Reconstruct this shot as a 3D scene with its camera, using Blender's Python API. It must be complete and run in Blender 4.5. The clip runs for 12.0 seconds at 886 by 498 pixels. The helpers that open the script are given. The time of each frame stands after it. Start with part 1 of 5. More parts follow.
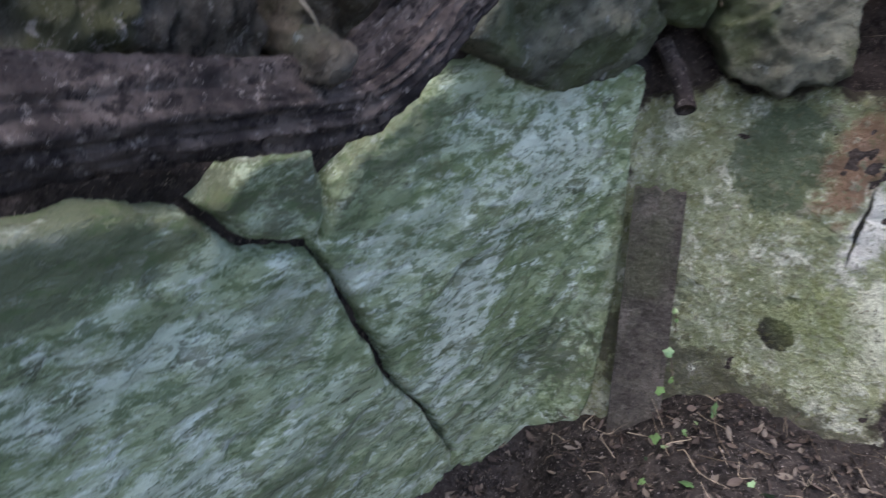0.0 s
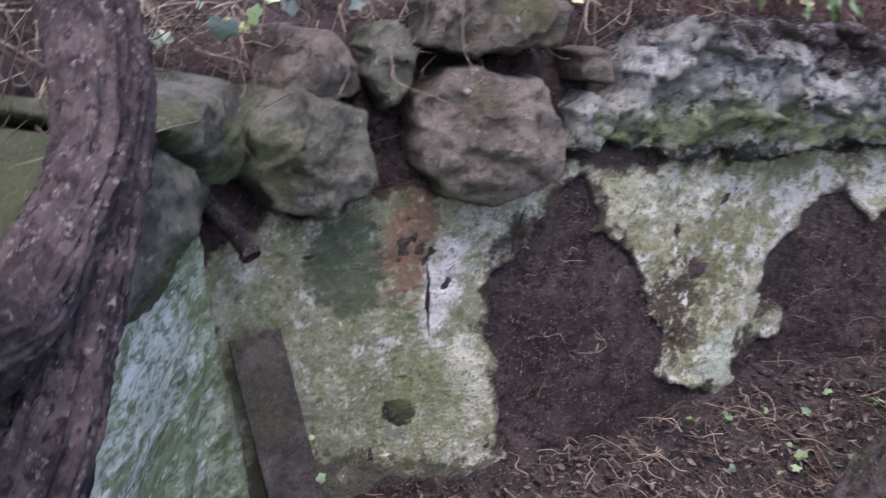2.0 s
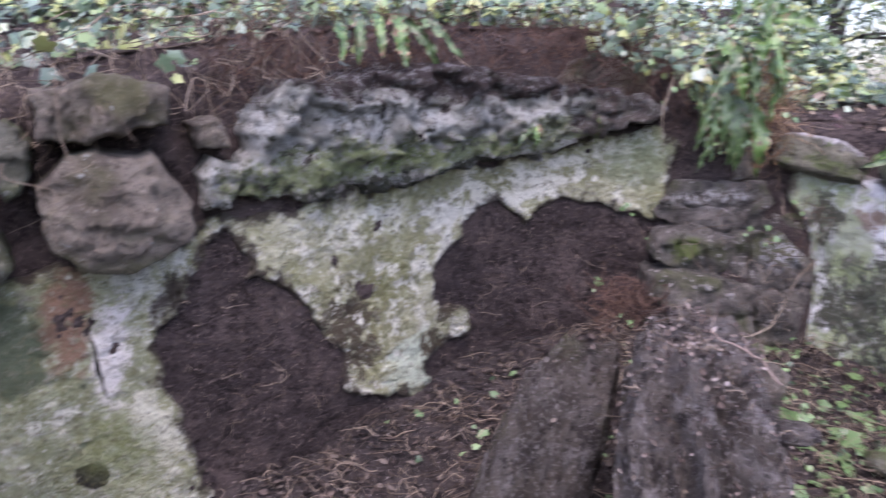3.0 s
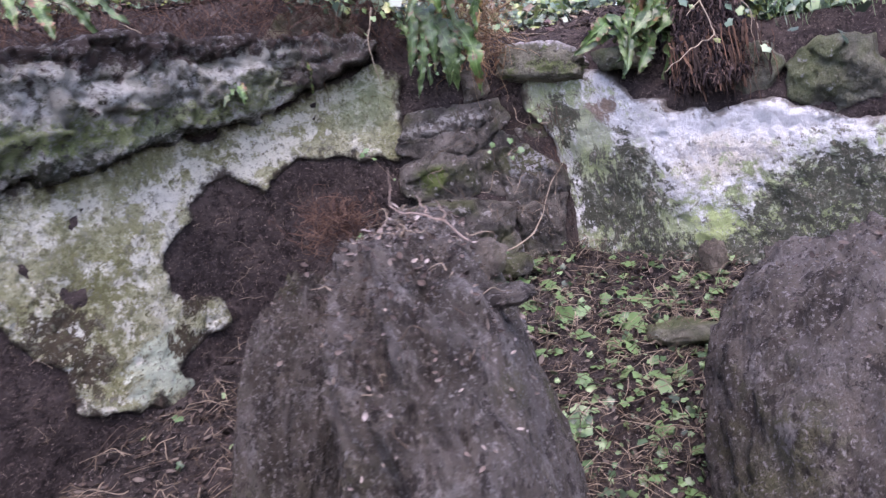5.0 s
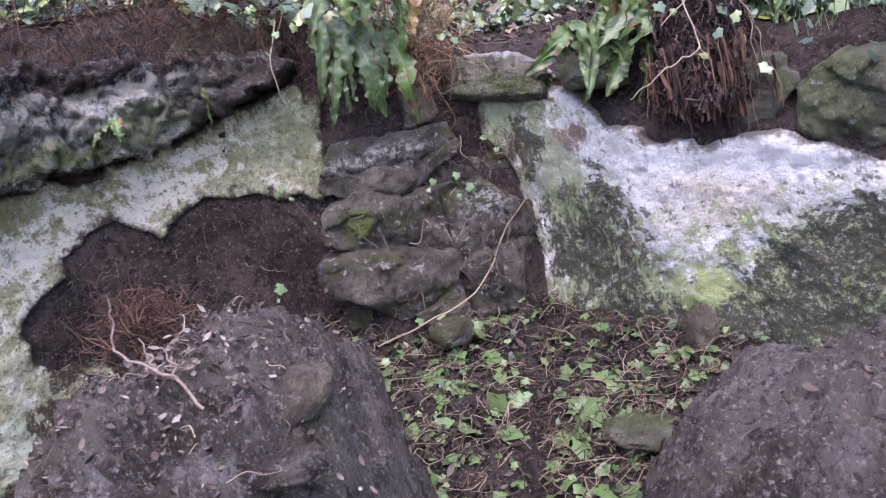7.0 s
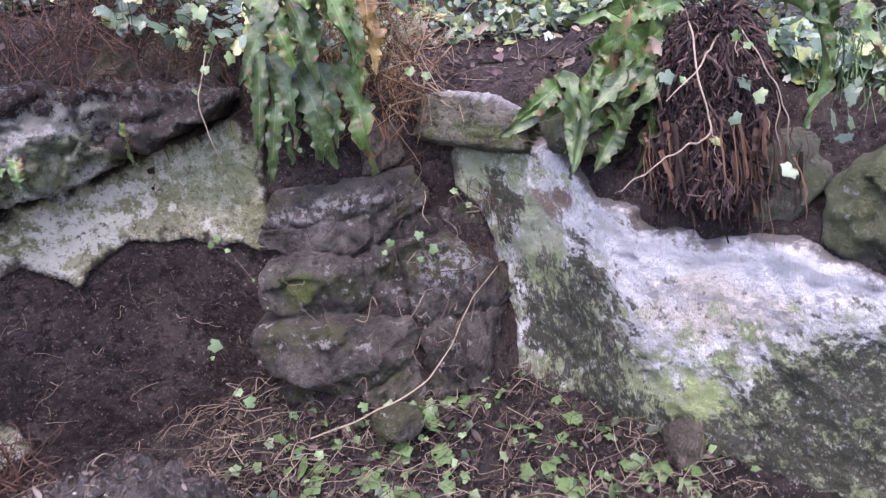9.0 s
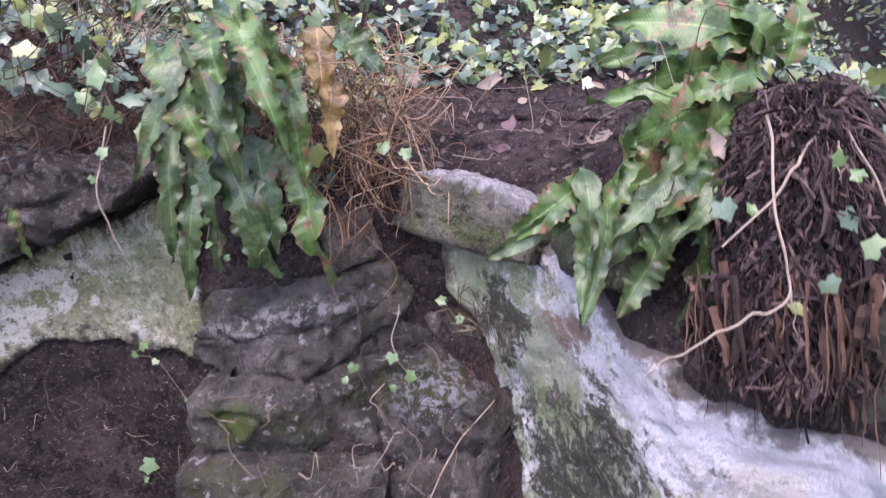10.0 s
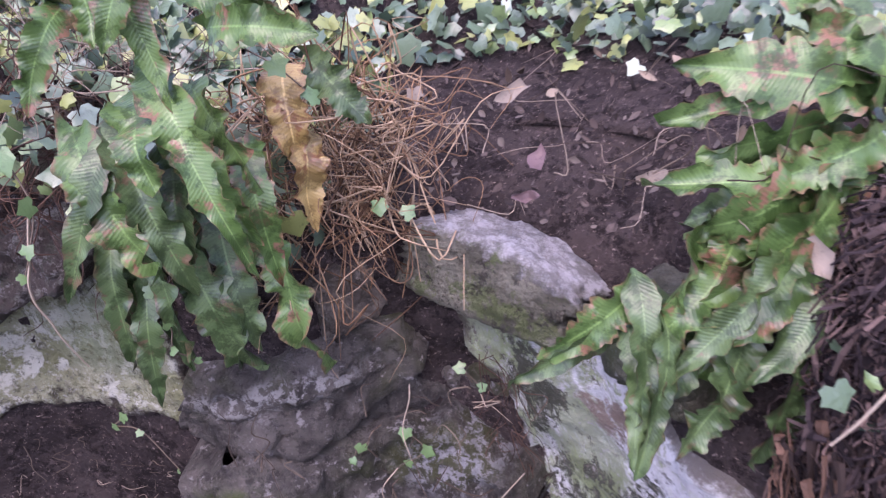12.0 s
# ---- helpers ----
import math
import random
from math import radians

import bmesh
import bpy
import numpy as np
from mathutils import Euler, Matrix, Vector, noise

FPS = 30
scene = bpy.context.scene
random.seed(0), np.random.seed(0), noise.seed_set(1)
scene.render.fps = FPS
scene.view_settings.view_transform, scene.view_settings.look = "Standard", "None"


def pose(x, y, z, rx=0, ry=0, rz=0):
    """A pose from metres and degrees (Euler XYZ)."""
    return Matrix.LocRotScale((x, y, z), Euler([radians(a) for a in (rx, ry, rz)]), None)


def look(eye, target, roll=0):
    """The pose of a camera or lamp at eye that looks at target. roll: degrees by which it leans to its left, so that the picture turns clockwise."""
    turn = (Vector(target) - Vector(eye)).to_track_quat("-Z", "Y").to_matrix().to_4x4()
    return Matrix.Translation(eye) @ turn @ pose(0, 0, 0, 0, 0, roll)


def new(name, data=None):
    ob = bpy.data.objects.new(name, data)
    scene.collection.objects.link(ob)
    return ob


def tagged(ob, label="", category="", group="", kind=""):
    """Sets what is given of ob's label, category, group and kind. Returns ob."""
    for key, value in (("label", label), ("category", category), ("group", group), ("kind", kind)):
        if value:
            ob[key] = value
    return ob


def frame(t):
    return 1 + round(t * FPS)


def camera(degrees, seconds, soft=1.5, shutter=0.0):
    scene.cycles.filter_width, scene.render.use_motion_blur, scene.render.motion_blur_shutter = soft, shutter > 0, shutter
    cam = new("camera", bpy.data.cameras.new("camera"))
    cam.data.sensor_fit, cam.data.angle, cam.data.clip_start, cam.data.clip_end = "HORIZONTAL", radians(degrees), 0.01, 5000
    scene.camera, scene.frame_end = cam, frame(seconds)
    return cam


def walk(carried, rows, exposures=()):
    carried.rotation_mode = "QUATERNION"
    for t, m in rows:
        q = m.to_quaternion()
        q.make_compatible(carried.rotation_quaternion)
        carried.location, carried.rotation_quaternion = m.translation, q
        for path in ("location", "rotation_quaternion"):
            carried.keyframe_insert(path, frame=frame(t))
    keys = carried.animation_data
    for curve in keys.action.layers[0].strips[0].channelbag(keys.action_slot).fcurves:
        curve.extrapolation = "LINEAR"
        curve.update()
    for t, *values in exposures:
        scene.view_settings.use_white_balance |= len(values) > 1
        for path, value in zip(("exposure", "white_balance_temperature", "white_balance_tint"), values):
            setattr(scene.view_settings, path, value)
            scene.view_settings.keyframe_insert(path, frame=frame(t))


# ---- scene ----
cam = camera(62.0, 12.0, soft=1.3, shutter=0.3)
walk(cam, [
    (0, look((0.111, -1.835, 0.829), (-0.516, -0.746, 0.210), 17.3)),
    (0.5, look((0.110, -1.854, 0.928), (-0.386, -0.670, 0.371), 13.8)),
    (1, look((0.105, -1.838, 0.978), (-0.259, -0.603, 0.429), 11.6)),
    (1.5, look((-0.030, -1.747, 0.944), (-0.232, -0.448, 0.461), 11.5)),
    (2, look((-0.131, -1.763, 0.981), (0.052, -0.423, 0.621), 7.4)),
    (2.5, look((0.212, -1.973, 1.045), (0.451, -0.629, 0.733), 3.7)),
    (3, look((0.332, -2.066, 1.101), (0.764, -0.768, 0.804), 0.1)),
    (3.2, look((0.224, -2.079, 1.113), (0.812, -0.843, 0.821), 0.0)),
    (4.8, look((0.579, -2.126, 0.818), (1.262, -0.930, 0.568), -10.7)),
    (5, look((0.698, -2.114, 0.783), (1.363, -0.908, 0.531), -12.5)),
    (5.5, look((1.051, -2.109, 0.777), (1.570, -0.836, 0.511), -12.2)),
    (6, look((1.187, -2.022, 0.834), (1.667, -0.734, 0.566), -13.3)),
    (6.5, look((1.295, -1.942, 0.847), (1.804, -0.667, 0.570), -12.9)),
    (6.7, look((1.308, -1.944, 0.849), (1.822, -0.671, 0.576), -13.0)),
    (8.3, look((1.572, -1.843, 0.940), (1.992, -0.543, 0.634), -14.0)),
    (8.5, look((1.594, -1.754, 1.003), (2.007, -0.469, 0.630), -13.7)),
    (9, look((1.671, -1.697, 1.107), (2.104, -0.428, 0.705), -10.1)),
    (9.5, look((1.803, -1.538, 1.129), (2.185, -0.243, 0.759), -10.0)),
    (10, look((2.046, -1.299, 1.238), (2.319, 0.003, 0.801), -9.7)),
    (10.5, look((2.128, -1.236, 1.438), (2.334, 0.038, 0.895), -9.2)),
    (11, look((2.080, -1.185, 1.515), (2.388, 0.051, 0.935), -9.0)),
    (11.5, look((2.134, -1.122, 1.489), (2.391, 0.105, 0.866), -11.3)),
    (12, look((2.196, -0.956, 1.466), (2.345, 0.247, 0.766), -13.9)),
], exposures=[(0.0, 0.68, 6420, 11), (1.5, 0.66, 6320, 22), (3.2, 0.70, 6280, 29), (6.5, 0.73, 6300, 30), (9.5, 0.75, 6260, 33), (12.0, 0.60, 6130, 39)])

# ---- light: open shade under a bright, even sky ----
world = bpy.data.worlds.new("sky")
scene.world = world
world.use_nodes = True
wt = world.node_tree
wt.nodes.clear()
sky = wt.nodes.new("ShaderNodeTexSky")
sky.sky_type = 'NISHITA'
sky.sun_disc = False
sky.sun_elevation = radians(67)
sky.sun_rotation = radians(198)
sky.air_density, sky.dust_density, sky.ozone_density = 1.0, 2.5, 1.0
wbg = wt.nodes.new("ShaderNodeBackground")
wbg.inputs["Strength"].default_value = 0.29
wout = wt.nodes.new("ShaderNodeOutputWorld")
wt.links.new(sky.outputs[0], wbg.inputs[0])
wt.links.new(wbg.outputs[0], wout.inputs[0])
sun_data = bpy.data.lights.new("sun", 'SUN')
sun_data.energy, sun_data.angle, sun_data.color = 1.2, radians(60), (1.0, 0.96, 0.90)
sun = new("sun", sun_data)
sun.matrix_world = look((0.5, -3.4, 6.3), (1.6, 0.0, 0.5))

# ---- noise and shape helpers ----


def vnoise(p):
    """Smooth value noise at an array of places, -1 to 1."""
    p = np.asarray(p, float)
    i = np.floor(p).astype(np.int64)
    f = p - i
    f = f * f * (3 - 2 * f)
    out = 0.0
    for dx in (0, 1):
        for dy in (0, 1):
            for dz in (0, 1):
                h = (i[..., 0] + dx) * 374761393 + (i[..., 1] + dy) * 668265263 + (i[..., 2] + dz) * 2147483647
                h = (h ^ (h >> 13)) * 1274126177
                h = ((h ^ (h >> 16)) & 0xFFFF) / 32767.5 - 1
                w = (f[..., 0] if dx else 1 - f[..., 0]) * (f[..., 1] if dy else 1 - f[..., 1]) * (f[..., 2] if dz else 1 - f[..., 2])
                out = out + w * h
    return out


def fbm(p, scale, octaves=4, gain=0.5, seed=0.0):
    p = np.asarray(p, float) * scale + seed * 17.31
    a, total = 1.0, 0.0
    for k in range(octaves):
        total = total + a * vnoise(p + 31.7 * k)
        p, a = p * 2.03, a * gain
    return total


def ridged(p, scale, octaves=4, seed=0.0):
    p = np.asarray(p, float) * scale + seed * 11.13
    a, total = 1.0, 0.0
    for k in range(octaves):
        total = total + a * (1 - 2 * np.abs(vnoise(p + 13.1 * k)))
        p, a = p * 2.1, a * 0.5
    return total


def smooth(e0, e1, x):
    t = np.clip((x - e0) / (e1 - e0), 0, 1)
    return t * t * (3 - 2 * t)


def poly_sd(poly, u, v):
    """Distance to a polygon's edge, positive inside."""
    P = np.array(poly, float)
    best = np.full(u.shape, 1e9)
    inside = np.zeros(u.shape, bool)
    for a, b in zip(P, np.roll(P, -1, 0)):
        e = b - a
        t = np.clip(((u - a[0]) * e[0] + (v - a[1]) * e[1]) / (e @ e + 1e-12), 0, 1)
        best = np.minimum(best, np.hypot(u - a[0] - t * e[0], v - a[1] - t * e[1]))
        cross = ((a[1] > v) != (b[1] > v)) & (u < (b[0] - a[0]) * (v - a[1]) / (b[1] - a[1] + 1e-12) + a[0])
        inside ^= cross
    return np.where(inside, best, -best)


def line_distance(pts, u, v):
    P = np.array(pts, float)
    best = np.full(u.shape, 1e9)
    for a, b in zip(P[:-1], P[1:]):
        e = b - a
        t = np.clip(((u - a[0]) * e[0] + (v - a[1]) * e[1]) / (e @ e + 1e-12), 0, 1)
        best = np.minimum(best, np.hypot(u - a[0] - t * e[0], v - a[1] - t * e[1]))
    return best


def catmull(pts, n=12):
    P = np.array(pts, float)
    P = np.vstack([2 * P[0] - P[1], P, 2 * P[-1] - P[-2]])
    out = []
    for i in range(1, len(P) - 2):
        a, b, c, d = P[i - 1:i + 3]
        for k in range(n):
            t = k / n
            out.append(0.5 * (2 * b + (c - a) * t + (2 * a - 5 * b + 4 * c - d) * t * t + (3 * b - a - 3 * c + d) * t ** 3))
    out.append(P[-2])
    return np.array(out)


# ---- the plan: one rounded bay of retaining wall, seen from inside ----
PLAN = [(-.47, -1.75), (-.47, -1.2), (-.455, -.75), (-.43, -.4), (-.36, -.26), (-.2, -.225), (.0, -.18), (.3, -.15), (.6, -.09),
        (.95, .06), (1.2, .2), (1.42, .23), (1.65, .2), (1.84, .1), (1.98, .04), (2.2, .04), (2.36, -.02), (2.46, -.16), (2.56, -.4),
        (2.7, -.62), (2.86, -.9), (3.0, -1.3)]
CURVE = catmull(PLAN)
CURVE = np.vstack([[(-0.75, -4.2), (-0.55, -3.0)], CURVE, [(3.3, -2.2), (3.6, -3.4)]])
STEP = np.linalg.norm(np.diff(CURVE, axis=0), axis=1)
ARC = np.concatenate([[0], np.cumsum(STEP)])
ARC = ARC - ARC[2]
S0, S1 = ARC[0], ARC[-1]


def on_curve(s):
    return np.stack([np.interp(s, ARC, CURVE[:, 0]), np.interp(s, ARC, CURVE[:, 1])], -1)


def normal_at(s, wide=0.12):
    d = on_curve(np.clip(s + wide, S0, S1)) - on_curve(np.clip(s - wide, S0, S1))
    d = d / (np.linalg.norm(d, axis=-1, keepdims=True) + 1e-9)
    return np.stack([d[..., 1], -d[..., 0]], -1)


def at_wall(s, z, off, wide=0.12):
    """World places on the wall: s along it, z up, off out of it into the bay."""
    s, z, off = np.broadcast_arrays(np.asarray(s, float), np.asarray(z, float), np.asarray(off, float))
    xy = on_curve(s) + normal_at(s, wide) * off[..., None]
    return np.concatenate([xy, z[..., None]], -1)


def ledge(s):
    return np.interp(s, (-2, 0, .6, .9, 1.4, 1.9, 2.2, 2.5, 3.0, 3.6, 3.85, 4.2, 4.5, 4.8, 5.1, 5.8, 8),
                     (.55, .55, .5, .6, .56, .66, .78, .8, .82, .9, .92, .88, .78, .66, .6, .5, .4))


def crest(s):
    return np.interp(s, (-2, 0, .8, 1.4, 2, 2.5, 3.1, 3.6, 3.9, 4.2, 4.5, 4.8, 5.1, 5.8, 8),
                     (.95, .95, .98, 1.02, 1.18, 1.25, 1.3, 1.32, 1.2, 1.0, .98, .98, .85, .8, .7))


def foot(s):
    return np.interp(s, (-2, 1.3, 1.5, 1.65, 1.8, 1.97, 2.2, 2.5, 2.8, 3.15, 3.55, 3.75, 4.0, 4.36, 4.6, 4.9, 5.2, 8),
                     (-.45, -.42, -.36, -.25, -.10, -.02, .01, .08, .16, .20, .26, .3, .29, .24, .16, .11, .06, -.1))


def core_off(s, z):
    """How far the rubble core stands out of the plan line."""
    p = np.stack([s, z, 0 * s], -1)
    off = 0.010 * fbm(p, 9, 4) + 0.004 * fbm(p, 45, 2) - 0.012
    niche = smooth(3.8, 3.92, s) * (1 - smooth(4.36, 4.46, s))
    off = off + niche * np.clip(0.70 - z, 0, 0.6) * 0.36
    hollow = np.clip(1 - ((s - .40) / .36) ** 2 - ((z - .66) / .16) ** 2, 0, 1)
    off = off - 0.22 * np.sqrt(hollow)
    above = smooth(0.0, 0.10, z - ledge(s) - 0.01)
    off = off - 0.05 * above + above * 0.02 * fbm(p, 14, 4, seed=3)
    return off


# ---- meshes ----


def grid_faces(nu, nv, keep=None):
    a = np.arange(nu * nv).reshape(nu, nv)
    q = np.stack([a[:-1, :-1], a[1:, :-1], a[1:, 1:], a[:-1, 1:]], -1)
    return q.reshape(-1, 4) if keep is None else q[keep]


def mesh_from(name, verts, faces, material, shade=True, attrs=()):
    verts = np.asarray(verts, float).reshape(-1, 3)
    me = bpy.data.meshes.new(name)
    me.from_pydata(verts.tolist(), [], [list(map(int, f)) for f in faces])
    if material is not None:
        me.materials.append(material)
    for key, values in attrs:
        at = me.attributes.new(key, 'FLOAT_VECTOR', 'POINT')
        at.data.foreach_set("vector", np.asarray(values, np.float32).ravel())
    if shade:
        me.polygons.foreach_set("use_smooth", [True] * len(me.polygons))
    me.update()
    return me


def compact(verts, faces, *others):
    used, inv = np.unique(np.asarray(faces).ravel(), return_inverse=True)
    return [verts[used], inv.reshape(np.asarray(faces).shape)] + [o[used] for o in others]


def thing(name, me, label, category, group="", kind="", parent=None):
    ob = new(name, me)
    if parent is not None:
        ob.parent = parent
    return tagged(ob, label, category, group, kind)


def snap(sd, u, v, cell):
    """Pulls the places just outside an outline back onto it, so that its rim is smooth."""
    gu, gv = np.gradient(sd, cell)
    k = np.hypot(gu, gv) + 1e-6
    d = np.minimum(sd, 0)
    return u - d * gu / k, v - d * gv / k


def wall_sheet(poly, holes=(), cell=0.009, thick=0.02, edge=0.018, rag=0.02, wave=0.006, cracks=(), seed=0.0, base=0.0, bulge=0.0, wide=0.12):
    """Verts, faces and (s, z, off) of a skin of plaster on the core, with a ragged broken edge."""
    P = np.array(poly)
    lo, hi = P.min(0) - 0.03, P.max(0) + 0.03
    us, vs = np.arange(lo[0], hi[0], cell), np.arange(lo[1], hi[1], cell)
    u, v = np.meshgrid(us, vs, indexing="ij")
    p3 = np.stack([u, v, 0 * u + seed], -1)
    sd = poly_sd(poly, u, v)
    for hole in holes:
        sd = np.minimum(sd, -poly_sd(hole, u, v))
    sd = sd + rag * (1.1 * fbm(p3, 8, 3, seed=seed) + 0.36 * fbm(p3, 27, 2, seed=seed + 1))
    off = core_off(u, v) * 0.4 + base
    t = np.clip(sd / edge, 0, 1)
    off = off + thick * np.sqrt(1 - (1 - t) ** 2) + np.maximum(np.minimum(sd, 0) * 8.0, -0.09)
    off = off + bulge * smooth(0, 0.25, sd)
    off = off + np.where(sd > 0, 1, 0) * (wave * fbm(p3, 6, 3, seed=seed + 2) + 0.0026 * fbm(p3, 38, 3, seed=seed + 5) - 0.006 * smooth(.45, .8, fbm(p3, 17, 4, seed=seed + 6, gain=.6)))
    for pts, width, depth in cracks:
        d = line_distance(pts, u + 0.012 * fbm(p3, 18, 3, seed=9), v + 0.012 * fbm(p3, 18, 3, seed=8))
        off = off - depth * (1 - smooth(width * 0.5, width, d))
    keep = (sd > -0.022)
    keep = keep[:-1, :-1] & keep[1:, :-1] & keep[1:, 1:] & keep[:-1, 1:]
    f = grid_faces(*u.shape, keep=None).reshape(u.shape[0] - 1, u.shape[1] - 1, 4)[keep]
    us_, vs_ = snap(sd, u, v, cell)
    xyz = at_wall(us_, vs_, off, wide).reshape(-1, 3)
    sz = np.stack([u, v, sd], -1).reshape(-1, 3)
    return compact(xyz, f, sz)


def facets(u, v, seed, size):
    """Broken faces of a rock: each cell is set a little forward or back and tilted."""
    r = np.random.default_rng(int(seed * 37) + 11)
    lo, hi = np.array((u.min(), v.min())), np.array((u.max(), v.max()))
    n = int(np.clip(np.prod((hi - lo) / size), 4, 160))
    pts = lo + r.random((n, 2)) * (hi - lo)
    p3 = np.stack([u, v, 0 * u + seed], -1)
    wu, wv = u + .25 * size * fbm(p3, 1.2 / size, 3, seed=1), v + .25 * size * fbm(p3, 1.2 / size, 3, seed=2)
    d = np.hypot(wu[..., None] - pts[:, 0], wv[..., None] - pts[:, 1])
    c = d.argmin(-1)
    two = np.sort(d, -1)[..., :2]
    a, b, o = r.uniform(-1, 1, n), r.uniform(-1, 1, n), r.uniform(-.7, .7, n)
    seam = 1 - smooth(0, .16 * size, two[..., 1] - two[..., 0])
    return o[c] + (a[c] * (u - pts[c, 0]) + b[c] * (v - pts[c, 1])) / size * .8 - .45 * seam


def wall_stone(poly, depth=0.07, base=0.0, cell=0.008, seed=0.0, rough=0.010, round_=0.06, layer=0.0, tilt=0.0, uneven=1.0, split=0.0, grow=0.0, facet=0.007):
    """Verts, faces and (s, z, off) of a rough stone bedded in the wall, its outline given in (s, z)."""
    P = np.array(poly)
    lo, hi = P.min(0) - 0.03, P.max(0) + 0.03
    us, vs = np.arange(lo[0], hi[0], cell), np.arange(lo[1], hi[1], cell)
    u, v = np.meshgrid(us, vs, indexing="ij")
    p3 = np.stack([u, v, 0 * u + seed], -1)
    sd = poly_sd(poly, u, v) + grow + uneven * (0.009 * fbm(p3, 12, 3, seed=seed) + 0.005 * fbm(p3, 40, 3, seed=seed))
    r = min(round_, 0.55 * sd.max())
    t = np.clip(sd / r, 0, 1)
    h = depth * (1 - (1 - t) ** 2.4) ** (1 / 2.4)
    mid, ext = (lo + hi) / 2, (hi - lo) / 2
    r_ = np.random.default_rng(int(seed * 10) + 5)
    for k in range(6):
        ang = k * 1.05 + r_.uniform(-.4, .4)
        g = np.cos(ang) * (u - mid[0]) / ext[0] + np.sin(ang) * (v - mid[1]) / ext[1]
        h = np.minimum(h, depth * (r_.uniform(.86, 1.12) - r_.uniform(.25, .6) * g))
    h = h + tilt * (v - mid[1]) * t
    h = h + t ** 0.5 * (rough * ridged(p3, 7, 4, seed=seed) + rough * 0.8 * fbm(p3, 16, 4, seed=seed + 2) - rough * 0.6 * smooth(.35, .75, ridged(p3, 9, 3, seed=seed + 7)))
    h = h + t ** .5 * (facet * facets(u, v, seed, .09 if facet > .015 else .13) + .6 * facet * facets(u, v, seed + 3, .04))
    if split:
        h = h - split * smooth(.45, .95, ridged(p3 * np.array([1.5, .8, 1]), 6.5, 3, seed=seed + 3)) * t ** .5
    if layer:
        h = h + layer * np.sin((v + 0.25 * u + 0.03 * fbm(p3, 8, 2)) * 95) * t
    off = base + np.where(sd > 0, h, 0) + np.maximum(np.minimum(sd, 0) * 14.0, -0.2) - 0.01
    keep = sd > -0.028
    keep = keep[:-1, :-1] & keep[1:, :-1] & keep[1:, 1:] & keep[:-1, 1:]
    f = grid_faces(*u.shape).reshape(u.shape[0] - 1, u.shape[1] - 1, 4)[keep]
    niche_base = core_off(np.full_like(u, mid[0]), np.full_like(u, mid[1]))
    us_, vs_ = snap(sd, u, v, cell)
    xyz = at_wall(us_, vs_, off + np.where((mid[0] > 3.8) & (mid[0] < 4.45), niche_base - .015, 0), 0.2).reshape(-1, 3)
    sz = np.stack([u, v, off], -1).reshape(-1, 3)
    return compact(xyz, f, sz)


def boulder(center, radii, seed, turn=0.0, rough=0.07, square=3.0, n=230, lean=(0, 0)):
    """A weathered rock: a rounded block with ridges and pits, sunk into the ground."""
    th = np.linspace(0, 2 * np.pi, n)[:, None]
    ph = np.linspace(-np.pi / 2, np.pi / 2, n // 2)[None, :]
    d = np.stack([np.cos(th) * np.cos(ph), np.sin(th) * np.cos(ph), np.sin(ph) + 0 * th], -1)
    k = (np.abs(d) ** square).sum(-1) ** (-1 / square)
    p = d * k[..., None]
    r = 1 + rough * (ridged(d, 1.7, 3, seed) * 0.9 + fbm(d, 3.5, 4, seed=seed) * 0.8) + 0.024 * fbm(d, 18, 5, seed=seed + 4, gain=.7) + 0.024 * ridged(d * np.array([1, 1, .6]), 8, 5, seed=seed + 2) + .014 * fbm(d, 34, 4, seed=seed + 6, gain=.65)
    p = p * r[..., None] * np.array(radii)
    p[..., 0] += lean[0] * p[..., 2]
    p[..., 1] += lean[1] * p[..., 2]
    c, s = np.cos(radians(turn)), np.sin(radians(turn))
    x, y = p[..., 0] * c - p[..., 1] * s, p[..., 0] * s + p[..., 1] * c
    p = np.stack([x, y, p[..., 2]], -1) + np.array(center)
    return p.reshape(-1, 3), grid_faces(n, n // 2)


